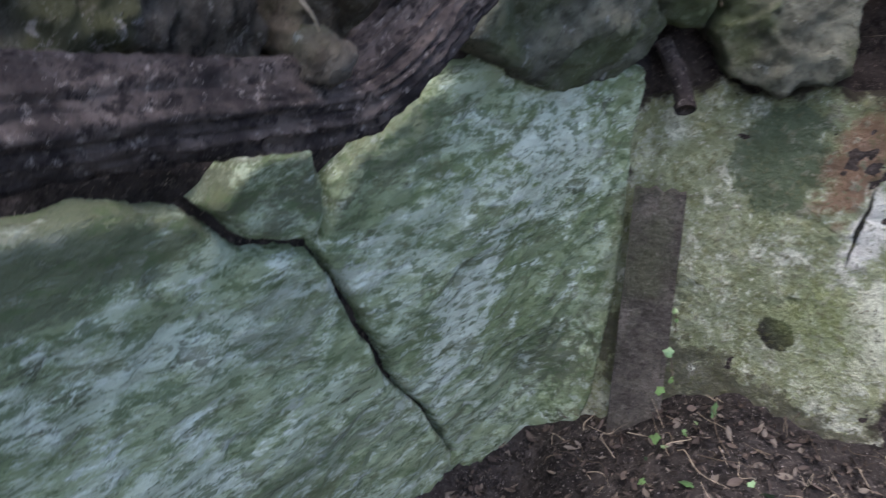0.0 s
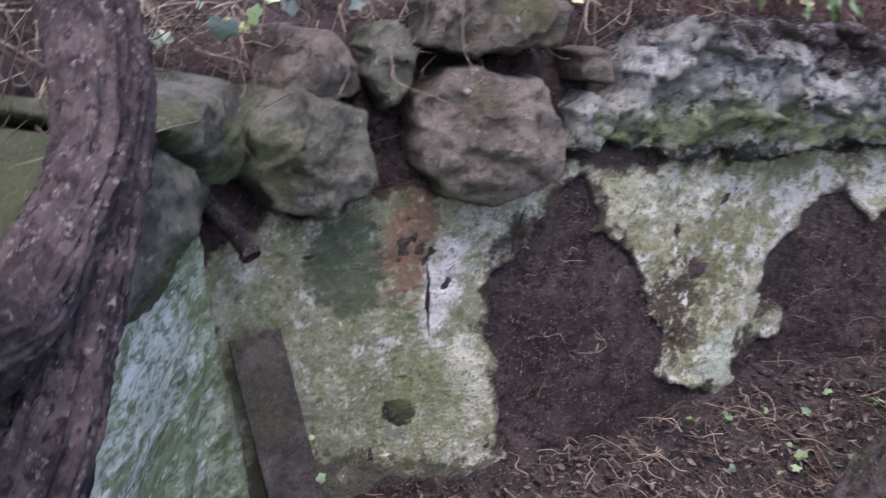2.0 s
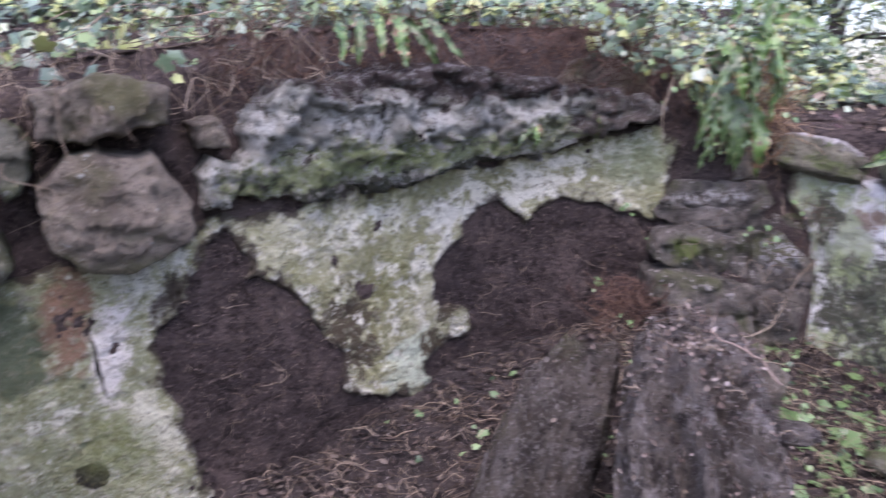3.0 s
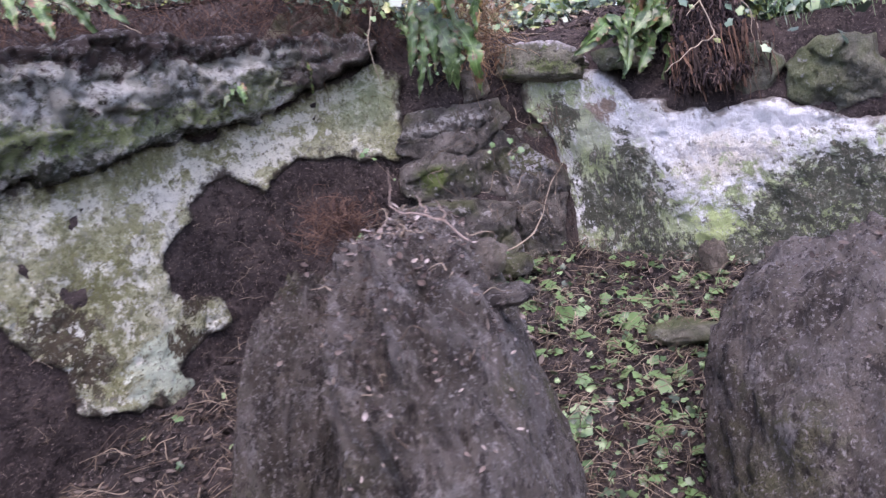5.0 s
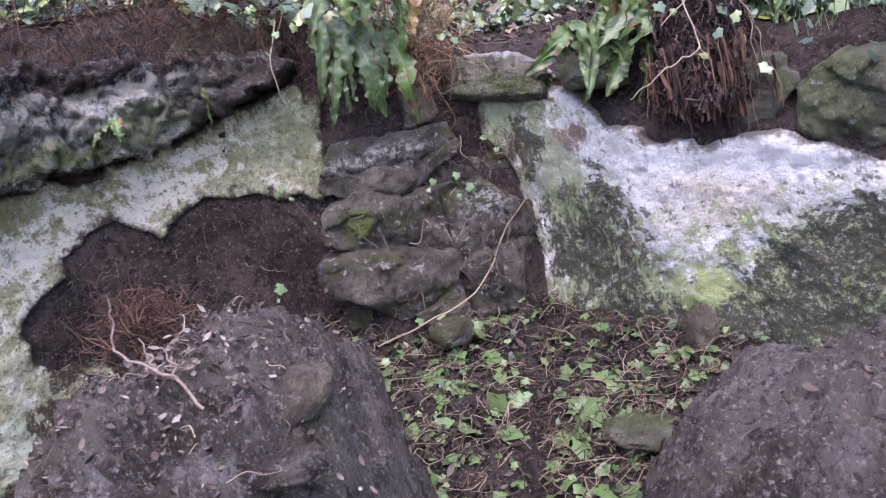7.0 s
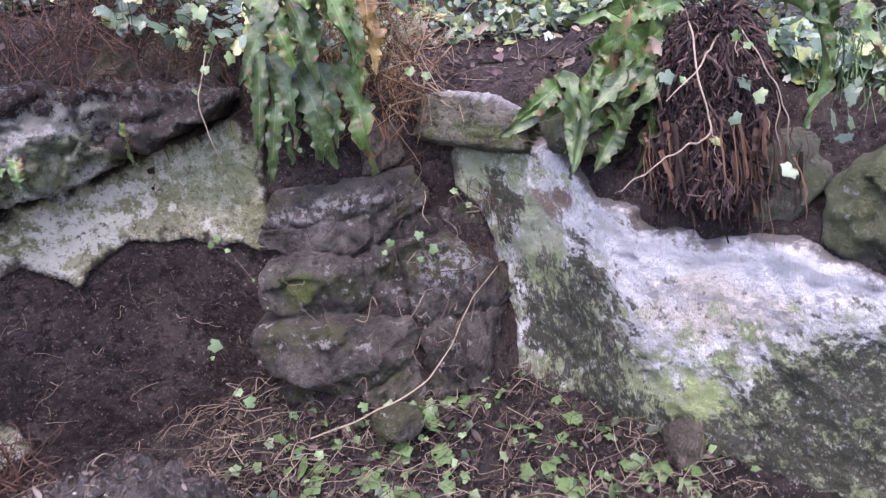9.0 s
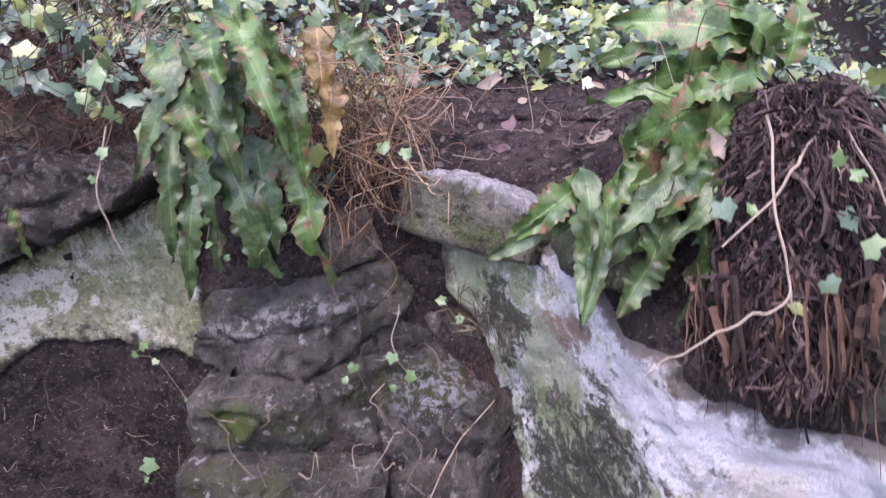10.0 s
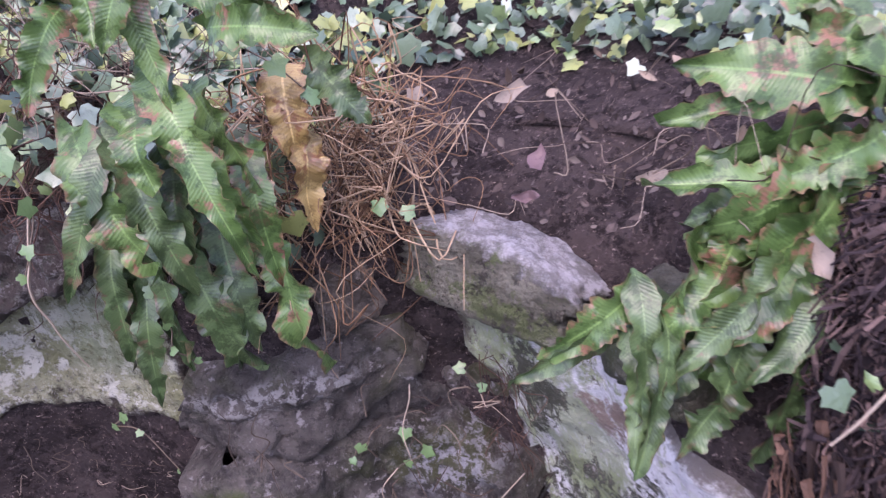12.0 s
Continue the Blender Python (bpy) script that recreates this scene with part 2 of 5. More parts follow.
def tube(points, radii, sides=8, seed=0.0, bark=0.0, along=40):
    """A tapering tube along a smooth line; bark: depth of its ridges."""
    line = catmull(points, max(2, along // max(1, len(points) - 1)))
    rad = np.interp(np.linspace(0, 1, len(line)), np.linspace(0, 1, len(radii)), radii)
    tan = np.gradient(line, axis=0)
    tan /= np.linalg.norm(tan, axis=1, keepdims=True) + 1e-9
    ref = np.array([0.2, 0.3, 1.0]) if abs(tan[:, 2]).mean() < 0.8 else np.array([1.0, 0.2, 0.1])
    a = np.cross(tan, ref)
    a /= np.linalg.norm(a, axis=1, keepdims=True) + 1e-9
    b = np.cross(tan, a)
    ang = np.linspace(0, 2 * np.pi, sides + 1)
    dist = np.concatenate([[0], np.cumsum(np.linalg.norm(np.diff(line, axis=0), axis=1))])
    L, A = np.meshgrid(dist, ang, indexing="ij")
    r = rad[:, None] * np.ones_like(A)
    if bark:
        twist = A + L * 1.2
        q = np.stack([np.cos(twist) * 1.6, np.sin(twist) * 1.6, L * 2.0], -1)
        r = r * (1 + .8 * bark * ridged(q * np.array([1, 1, .8]), 5.5, 4, seed) + 1.2 * bark * fbm(q, 2.2, 3, seed=seed)) + 0.0012 * fbm(q * np.array([1, 1, 3]), 24, 3)
    p = line[:, None, :] + r[..., None] * (np.cos(A)[..., None] * a[:, None, :] + np.sin(A)[..., None] * b[:, None, :])
    nu, nv = A.shape
    f = grid_faces(nu, nv).tolist()
    v = p.reshape(-1, 3)
    caps = [list(range(nv - 2, -1, -1)), list(range((nu - 1) * nv, nu * nv - 1))]
    return v, f + caps


class Heap:
    """Gathers many small pieces into one mesh."""

    def __init__(self):
        self.v, self.f, self.n = [], [], 0

    def add(self, verts, faces):
        verts = np.asarray(verts, float).reshape(-1, 3)
        self.v.append(verts)
        self.f.extend([[int(i) + self.n for i in face] for face in faces])
        self.n += len(verts)

    def mesh(self, name, material, shade=True):
        return mesh_from(name, np.vstack(self.v), self.f, material, shade)


# ---- materials ----


class Nodes:
    """Short hand for a procedural material."""

    def __init__(self, name, roughness=0.9, specular=0.25):
        self.m = bpy.data.materials.new(name)
        self.m.use_nodes = True
        self.t = self.m.node_tree
        self.bsdf = self.t.nodes["Principled BSDF"]
        self.bsdf.inputs["Roughness"].default_value = roughness
        self.bsdf.inputs["Specular IOR Level"].default_value = specular
        self.geo = self.t.nodes.new("ShaderNodeNewGeometry")
        self.place = self.geo.outputs["Position"]

    def put(self, socket, value):
        if hasattr(value, "is_output"):
            self.t.links.new(value, socket)
        else:
            socket.default_value = value

    def noise(self, scale, detail=4, rough=0.55, vec=None, distort=0.0):
        n = self.t.nodes.new("ShaderNodeTexNoise")
        n.inputs["Scale"].default_value, n.inputs["Detail"].default_value = scale, detail
        n.inputs["Roughness"].default_value, n.inputs["Distortion"].default_value = rough, distort
        self.t.links.new(vec or self.place, n.inputs["Vector"])
        return n.outputs["Fac"]

    def voronoi(self, scale, vec=None, feature='F1'):
        n = self.t.nodes.new("ShaderNodeTexVoronoi")
        n.feature = feature
        n.inputs["Scale"].default_value = scale
        self.t.links.new(vec or self.place, n.inputs["Vector"])
        return n.outputs["Distance"]

    def scaled(self, x, y, z, vec=None):
        n = self.t.nodes.new("ShaderNodeMapping")
        n.inputs["Scale"].default_value = (x, y, z)
        self.t.links.new(vec or self.place, n.inputs["Vector"])
        return n.outputs[0]

    def ramp(self, fac, lo, hi, a=0.0, b=1.0):
        n = self.t.nodes.new("ShaderNodeMapRange")
        n.interpolation_type = 'SMOOTHSTEP'
        for key, value in (("From Min", lo), ("From Max", hi), ("To Min", a), ("To Max", b)):
            n.inputs[key].default_value = value
        self.put(n.inputs["Value"], fac)
        return n.outputs["Result"]

    def math(self, op, a, b=0.0):
        n = self.t.nodes.new("ShaderNodeMath")
        n.operation = op
        self.put(n.inputs[0], a)
        self.put(n.inputs[1], b)
        return n.outputs[0]

    def mix(self, fac, a, b):
        n = self.t.nodes.new("ShaderNodeMix")
        n.data_type = 'RGBA'
        self.put(n.inputs["Factor"], fac)
        for key, value in ((6, a), (7, b)):
            if not hasattr(value, "is_output"):
                value = (*value, 1.0)
            self.put(n.inputs[key], value)
        return n.outputs[2]

    def attr(self, key="sz"):
        n = self.t.nodes.new("ShaderNodeAttribute")
        n.attribute_name = key
        return n.outputs["Vector"]

    def rim(self, vec, width, grain=26):
        """1 at a skin's broken edge, where dirt clings in specks."""
        n = self.t.nodes.new("ShaderNodeSeparateXYZ")
        self.t.links.new(vec, n.inputs[0])
        wob = self.math('MULTIPLY', self.math('SUBTRACT', self.noise(grain, 6, .75), .5), width * 4.5)
        return self.ramp(self.math('ADD', n.outputs[2], wob), width, 0.0)

    def random(self, island=True):
        if island:
            return self.geo.outputs["Random Per Island"]
        return self.t.nodes.new("ShaderNodeObjectInfo").outputs["Random"]

    def blob(self, warped, s, z, rs, rz, turn=0.0, hard=0.35):
        """A stain's mask: an oval in (s, z) on warped coordinates."""
        n = self.t.nodes.new("ShaderNodeMapping")
        n.vector_type = 'TEXTURE'
        n.inputs["Location"].default_value = (s, z, 0)
        n.inputs["Rotation"].default_value = (0, 0, radians(turn))
        n.inputs["Scale"].default_value = (rs, rz, 1000)
        self.t.links.new(warped, n.inputs["Vector"])
        d = self.t.nodes.new("ShaderNodeVectorMath")
        d.operation = 'LENGTH'
        self.t.links.new(n.outputs[0], d.inputs[0])
        return self.ramp(d.outputs["Value"], 1.0 + hard, 1.0 - hard)

    def crisp(self, mask, noise, k=0.42, w=0.035):
        """Patches with sharp broken edges: dense where the mask is high, few where it is low."""
        x = self.math('ADD', noise, self.math('MULTIPLY', self.math('SUBTRACT', mask, .55), k * .5))
        return self.ramp(x, .5 - w, .5 + w)

    def warp(self, vec, scale, amount, detail=4):
        n = self.t.nodes.new("ShaderNodeTexNoise")
        n.inputs["Scale"].default_value, n.inputs["Detail"].default_value = scale, detail
        self.t.links.new(vec, n.inputs["Vector"])
        a = self.t.nodes.new("ShaderNodeVectorMath")
        a.operation = 'MULTIPLY_ADD'
        self.t.links.new(n.outputs["Color"], a.inputs[0])
        a.inputs[1].default_value = (amount,) * 3
        b = self.t.nodes.new("ShaderNodeVectorMath")
        b.operation = 'SUBTRACT'
        self.t.links.new(vec, b.inputs[0])
        b.inputs[1].default_value = (amount / 2,) * 3
        self.t.links.new(b.outputs[0], a.inputs[2])
        return a.outputs[0]

    def done(self, color, bump=None, strength=0.5, distance=0.01, roughness=None):
        self.put(self.bsdf.inputs["Base Color"], color if hasattr(color, "is_output") else (*color, 1.0))
        if bump is not None:
            b = self.t.nodes.new("ShaderNodeBump")
            b.inputs["Strength"].default_value, b.inputs["Distance"].default_value = strength, distance
            self.t.links.new(bump, b.inputs["Height"])
            self.t.links.new(b.outputs[0], self.bsdf.inputs["Normal"])
        if roughness is not None:
            self.put(self.bsdf.inputs["Roughness"], roughness)
        return self.m


def soil_material(name, dark=(.037, .031, .031), pale=(.086, .071, .068), fleck=(.40, .35, .34)):
    n = Nodes(name, 0.95, 0.15)
    c = n.mix(n.ramp(n.noise(7, 5), .35, .7), dark, pale)
    c = n.mix(n.math('MULTIPLY', n.ramp(n.noise(26, 9, .80), .50, .57), .8), c, tuple(x * .45 for x in dark))
    c = n.mix(n.math('MULTIPLY', n.ramp(n.noise(70, 8, .80), .54, .60), .8), c, tuple(x * 1.4 for x in pale))
    c = n.mix(n.ramp(n.noise(130, 6, .7), .615, .65), c, fleck)
    return n.done(c, n.math('ADD', n.noise(110, 5, .7), n.math('MULTIPLY', n.noise(30, 5), 1.6)), 1.0, 0.016)


def stone_material(name, dark, pale, moss=(.10, .13, .05), amount=.5, lichen=(.42, .43, .40), white=.62):
    n = Nodes(name, 0.9, 0.2)
    c = n.mix(n.ramp(n.noise(9, 6, .6), .35, .68), dark, pale)
    c = n.mix(n.math('MULTIPLY', n.ramp(n.noise(42, 8, .80), .51, .59), .55), c, tuple(x * .45 for x in dark))
    c = n.mix(n.math('MULTIPLY', n.ramp(n.noise(5, 4), .62 - .3 * amount, .8 - .3 * amount), 0.75), c, moss)
    c = n.mix(n.math('MULTIPLY', n.ramp(n.noise(70, 8, .78), .54, .62), .35), c, tuple(min(.8, x * 1.5) for x in pale))
    c = n.mix(n.ramp(n.noise(26, 6, .7), white, white + .07), c, lichen)
    c = n.mix(n.math('MULTIPLY', n.ramp(n.noise(110, 5, .7), .63, .69), .4), c, lichen)
    if name == "dark_stone":
        sz = n.attr()
        w = n.warp(sz, 16, .05, 6)
        c = n.mix(n.math('MULTIPLY', n.blob(w, 3.90, .58, .05, .04, hard=.5), n.ramp(n.noise(40, 6, .75), .36, .54)), c, (.135, .175, .055))
        c = n.mix(n.math('MULTIPLY', n.blob(w, 4.0, .74, .14, .025, hard=.6), n.ramp(n.noise(60, 6, .75), .48, .56)), c, (.55, .53, .50))
        c = n.mix(n.math('MULTIPLY', n.blob(w, 4.28, .55, .10, .05, hard=.6), n.ramp(n.noise(50, 6, .75), .48, .56)), c, (.5, .5, .52))
    return n.done(c, n.math('ADD', n.noise(110, 5, .75), n.math('MULTIPLY', n.noise(26, 8, .72), 2.2)), 1.0, 0.018)


def bark_material():
    n = Nodes("bark", 0.9, 0.2)
    c = n.mix(n.ramp(n.noise(20, 6, .65), .35, .7), (.045, .035, .035), (.16, .125, .115))
    c = n.mix(n.ramp(n.noise(60, 6, .75), .50, .60), c, (.030, .023, .024))
    c = n.mix(n.ramp(n.noise(85, 5, .75), .56, .66), c, (.29, .245, .23))
    return n.done(c, n.noise(70, 6, .75), 1.0, 0.012)


def slab_material():
    """Green and grey algae over pale render, with white worn patches."""
    n = Nodes("algae_plaster", 0.9, 0.2)
    sz = n.attr()
    w = n.warp(sz, 9, .12, 6)
    n.place = n.scaled(1, .42, 1)
    c = n.mix(n.ramp(n.noise(6, 6, .65), .34, .64), (.20, .245, .125), (.385, .44, .285))
    c = n.mix(n.math('MULTIPLY', n.ramp(n.noise(14, 8, .75), .50, .56), .8), c, (.50, .56, .42))
    pale = n.noise(24, 9, .78)
    for s, z, rs, rz, a in ((.99, .10, .10, .22, .75), (1.15, .40, .2, .12, .6), (.38, .26, .24, .06, .4), (.30, .0, .2, .10, .5), (1.1, .5, .2, .06, .7), (.78, .33, .12, .1, .3)):
        c = n.mix(n.math('MULTIPLY', n.crisp(n.blob(w, s, z, rs, rz, hard=.8), pale, .34, .04), a), c, (.70, .755, .65))
    # dark torn patches, strongest low down beside the board
    murky = n.noise(18, 9, .78)
    for s, z, rs, rz, a in ((1.45, -.14, .13, .13, .85), (.62, .5, .2, .08, .6), (.1, .44, .5, .09, .75), (.55, .24, .10, .08, .5), (.7, -.12, .18, .1, .5), (1.52, .2, .04, .3, .5)):
        c = n.mix(n.math('MULTIPLY', n.crisp(n.blob(w, s, z, rs, rz, hard=.8), murky, .42, .05), a), c, (.11, .12, .075))
    c = n.mix(n.math('MULTIPLY', n.ramp(n.noise(44, 7, .78), .51, .58), .8), c, (.125, .165, .08))
    c = n.mix(n.math('MULTIPLY', n.ramp(n.noise(20, 8, .75), .54, .62), .75), c, (.15, .165, .09))
    c = n.mix(n.math('MULTIPLY', n.ramp(n.noise(9, 9, .74), .57, .63), .6), c, (.62, .67, .57))
    return n.done(c, n.math('ADD', n.noise(110, 5, .75), n.math('MULTIPLY', n.noise(34, 6, .65), 2.4)), 1.0, 0.005)


def back_plaster_material():
    """Cream lime render, yellow-green with algae, rust and damp stains."""
    n = Nodes("cream_plaster", 0.9, 0.2)
    sz = n.attr()
    w = n.warp(sz, 14, .07, 6)
    wide = n.warp(sz, 5, .16, 5)
    grit, fine, broad = n.noise(30, 9, .78), n.noise(60, 8, .78), n.noise(13, 9, .76)
    c = n.mix(n.ramp(n.noise(8, 6, .65), .36, .64), (.38, .385, .215), (.66, .655, .465))
    c = n.mix(n.math('MULTIPLY', n.ramp(broad, .50, .545), .85), c, (.86, .85, .74))
    # the greener half beside the board
    c = n.mix(n.math('MULTIPLY', n.blob(wide, 1.78, .25, .34, .5, hard=.3), .75), c, n.mix(n.ramp(n.noise(24, 6, .72), .42, .62), (.20, .23, .12), (.37, .40, .26)))
    c = n.mix(n.math('MULTIPLY', n.ramp(n.noise(80, 7, .75), .57, .61), .6), c, (.90, .89, .80))
    # olive algae in torn patches, thicker low on the wall and along its top
    for s, z, rs, rz, a in ((2.70, .44, .12, .16, .75), (2.62, .60, .2, .12, .5), (2.80, .53, .09, .07, .55), (3.0, .80, .4, .05, .45), (3.45, .79, .4, .05, .4), (2.95, .38, .12, .08, .3), (2.9, .66, .2, .05, .4)):
        c = n.mix(n.math('MULTIPLY', n.crisp(n.blob(w, s, z, rs, rz, hard=.9), grit, .36, .04), a), c, (.21, .21, .09))
    c = n.mix(n.math('MULTIPLY', n.ramp(n.noise(22, 9, .80), .545, .585), .55), c, (.25, .25, .12))
    c = n.mix(n.math('MULTIPLY', n.crisp(n.blob(wide, 2.86, .25, .12, .10, hard=.5), broad, .5, .08), .9), c, (.66, .74, .58))
    c = n.mix(n.math('MULTIPLY', n.crisp(n.blob(w, 3.30, .76, .34, .06, 14, hard=.8), broad, .3, .03), .85), c, (.86, .85, .74))
    # brown soil rubbed into the foot of the wall
    for s, z, rs, rz in ((2.62, .43, .09, .12), (2.66, .36, .06, .10), (2.95, .30, .06, .06), (3.02, .40, .06, .05)):
        c = n.mix(n.crisp(n.blob(w, s, z, rs, rz, hard=.8), grit, .40, .03), c, (.10, .080, .055))
    c = n.mix(n.math('MULTIPLY', n.crisp(n.blob(w, 1.755, .50, .095, .115, 8, hard=.3), grit, .6, .06), .9), c, (.13, .16, .10))
    c = n.mix(n.math('MULTIPLY', n.crisp(n.blob(w, 1.90, .56, .055, .14, -6, hard=.6), grit, .5, .07), .9), c, (.27, .155, .11))
    c = n.mix(n.crisp(n.blob(w, 1.985, .46, .04, .15, -8, hard=.7), grit, .45, .05), c, (.86, .83, .78))
    c = n.mix(n.math('MULTIPLY', n.crisp(n.blob(w, 2.06, .25, .05, .12, 8, hard=.8), grit, .36, .05), .8), c, (.80, .80, .66))
    c = n.mix(n.crisp(n.blob(n.warp(sz, 22, .04), 1.914, .145, .040, .036, hard=.3), fine, .7, .05), c, (.035, .03, .03))
    c = n.mix(n.math('MULTIPLY', n.blob(wide, 1.98, .22, .10, .08, hard=.7), .6), c, (.22, .26, .10))
    c = n.mix(n.math('MULTIPLY', n.crisp(n.blob(wide, 1.9, -.06, .6, .10, hard=.6), grit, .45, .05), .85), c, (.11, .10, .075))
    c = n.mix(n.math('MULTIPLY', n.blob(w, 3.76, .87, .12, .09, 20, hard=.5), .75), c, n.mix(n.ramp(broad, .45, .6), (.24, .30, .18), (.40, .45, .31)))
    for s, z, rz, turn in ((1.952, .43, .085, 6), (2.135, .60, .06, -6)):
        c = n.mix(n.blob(n.warp(sz, 14, .03), s, z, .0045, rz, turn, hard=.3), c, (.03, .027, .025))
    spots = n.ramp(n.voronoi(26, n.warp(sz, 30, .02)), .13, .09)
    spots = n.math('MULTIPLY', spots, n.ramp(n.noise(6, 3, vec=sz), .48, .60))
    c = n.mix(n.math('MULTIPLY', spots, .8), c, (.11, .12, .07))
    c = n.mix(n.math('MULTIPLY', n.ramp(fine, .54, .585), .7), c, (.16, .16, .08))
    c = n.mix(n.math('MULTIPLY', n.rim(sz, .030, 18), .95), c, (.060, .046, .038))
    return n.done(c, n.math('ADD', n.noise(110, 5, .75), n.math('MULTIPLY', n.noise(30, 7, .7), 2.6)), 1.0, 0.013)


def white_plaster_material():
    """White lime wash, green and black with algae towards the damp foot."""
    n = Nodes("white_plaster", 0.88, 0.2)
    sz = n.attr()
    w = n.warp(sz, 11, .12, 6)
    wide = n.warp(sz, 5, .16, 5)
    grit = n.noise(26, 9, .80, vec=n.scaled(1.0, .7, 1, sz))
    run = n.noise(13, 9, .78, vec=n.scaled(1.25, .55, 1, sz))
    fine = n.noise(60, 8, .78)
    c = n.mix(n.ramp(n.noise(9, 6, .6), .36, .66), (.62, .62, .62), (.79, .79, .79))
    c = n.mix(n.math('MULTIPLY', n.crisp(n.blob(w, 4.97, .46, .15, .10, hard=.7), run, .4, .10), .8), c, (.66, .60, .50))
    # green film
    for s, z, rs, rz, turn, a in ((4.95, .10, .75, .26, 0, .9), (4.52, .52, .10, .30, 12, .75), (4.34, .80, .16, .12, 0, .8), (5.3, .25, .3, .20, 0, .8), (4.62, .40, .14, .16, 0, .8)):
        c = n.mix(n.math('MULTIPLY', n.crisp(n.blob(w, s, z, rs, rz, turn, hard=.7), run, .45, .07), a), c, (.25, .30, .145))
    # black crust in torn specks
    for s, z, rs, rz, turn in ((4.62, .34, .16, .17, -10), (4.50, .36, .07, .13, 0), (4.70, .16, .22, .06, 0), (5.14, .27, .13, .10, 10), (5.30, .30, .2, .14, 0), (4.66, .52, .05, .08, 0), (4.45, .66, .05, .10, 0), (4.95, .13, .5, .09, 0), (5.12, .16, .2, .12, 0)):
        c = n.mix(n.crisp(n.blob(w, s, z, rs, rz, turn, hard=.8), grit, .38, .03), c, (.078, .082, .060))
    c = n.mix(n.math('MULTIPLY', n.crisp(n.blob(w, 4.92, .24, .08, .07, 0, hard=.8), run, .4, .05), .8), c, (.42, .50, .22))
    c = n.mix(n.crisp(n.blob(w, 4.60, .67, .05, .045, 0, hard=.6), grit, .5, .05), c, (.26, .20, .16))
    c = n.mix(n.math('MULTIPLY', n.crisp(n.blob(w, 4.36, .86, .12, .05, -20, hard=.7), grit, .4, .06), .7), c, (.30, .27, .22))
    for s, z, rs in ((5.05, .535, .25), (4.98, .47, .2)):
        c = n.mix(n.math('MULTIPLY', n.crisp(n.blob(w, s, z, rs, .012, -10, hard=.9), fine, .36, .03), .7), c, (.40, .38, .38))
    c = n.mix(n.math('MULTIPLY', n.ramp(fine, .57, .61), .35), c, (.36, .37, .30))
    c = n.mix(n.math('MULTIPLY', n.ramp(n.noise(34, 8, .78), .56, .60), .3), c, (.40, .42, .34))
    c = n.mix(n.math('MULTIPLY', n.crisp(n.blob(w, 4.27, .83, .10, .08, 0, hard=.6), grit, .8, .08), .9), c, (.13, .115, .09))
    c = n.mix(n.math('MULTIPLY', n.crisp(n.blob(w, 5.02, .56, .36, .05, -6, hard=.7), run, .6, .10), .7), c, (.80, .80, .82))
    c = n.mix(n.math('MULTIPLY', n.rim(sz, .026, 20), .85), c, (.11, .09, .07))
    return n.done(c, n.math('ADD', n.noise(110, 5, .75), n.math('MULTIPLY', n.noise(34, 6, .65), 2.0)), 1.0, 0.006)


def pale_rock_material():
    """Whitish limestone, green with algae below, near-black along its lower edge and dark with soil on top and at one
    end.
    """
    n = Nodes("pale_rock", 0.9, 0.2)
    sz = n.attr()
    w = n.warp(sz, 8, .14, 6)
    grit, broad, fine = n.noise(26, 9, .80), n.noise(12, 9, .76), n.noise(60, 8, .78)
    c = n.mix(n.ramp(n.noise(9, 6, .65), .36, .62), (.22, .22, .19), (.43, .435, .39))
    c = n.mix(n.math('MULTIPLY', n.ramp(broad, .48, .54), .85), c, (.67, .68, .64))
    for s, z, rs, rz, turn, a in ((2.55, .88, .3, .07, 6, .85), (3.0, .91, .35, .05, 6, .85), (3.4, .96, .2, .05, 10, .6)):
        c = n.mix(n.math('MULTIPLY', n.crisp(n.blob(w, s, z, rs, rz, turn, hard=.8), grit, .40, .05), a), c, (.25, .31, .12))
    # near-black torn band along the ledge's lower edge
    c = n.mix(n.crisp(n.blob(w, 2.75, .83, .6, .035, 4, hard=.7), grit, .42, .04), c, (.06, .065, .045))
    c = n.mix(n.crisp(n.blob(w, 3.70, .97, .20, .13, 0, hard=.6), broad, .45, .05), c, (.12, .10, .09))
    c = n.mix(n.crisp(n.blob(w, 2.95, 1.16, .9, .10, -2, hard=.5), broad, .5, .04), c, (.060, .045, .042))
    c = n.mix(n.math('MULTIPLY', n.ramp(grit, .545, .585), .8), c, (.11, .11, .09))
    c = n.mix(n.math('MULTIPLY', n.ramp(n.noise(40, 9, .80), .535, .56), .35), c, (.55, .54, .54))
    c = n.mix(n.math('MULTIPLY', n.ramp(fine, .56, .60), .5), c, (.10, .09, .08))
    return n.done(c, n.math('ADD', n.noise(110, 5, .75), n.math('MULTIPLY', n.noise(22, 8, .75), 2.6)), 1.0, 0.020)


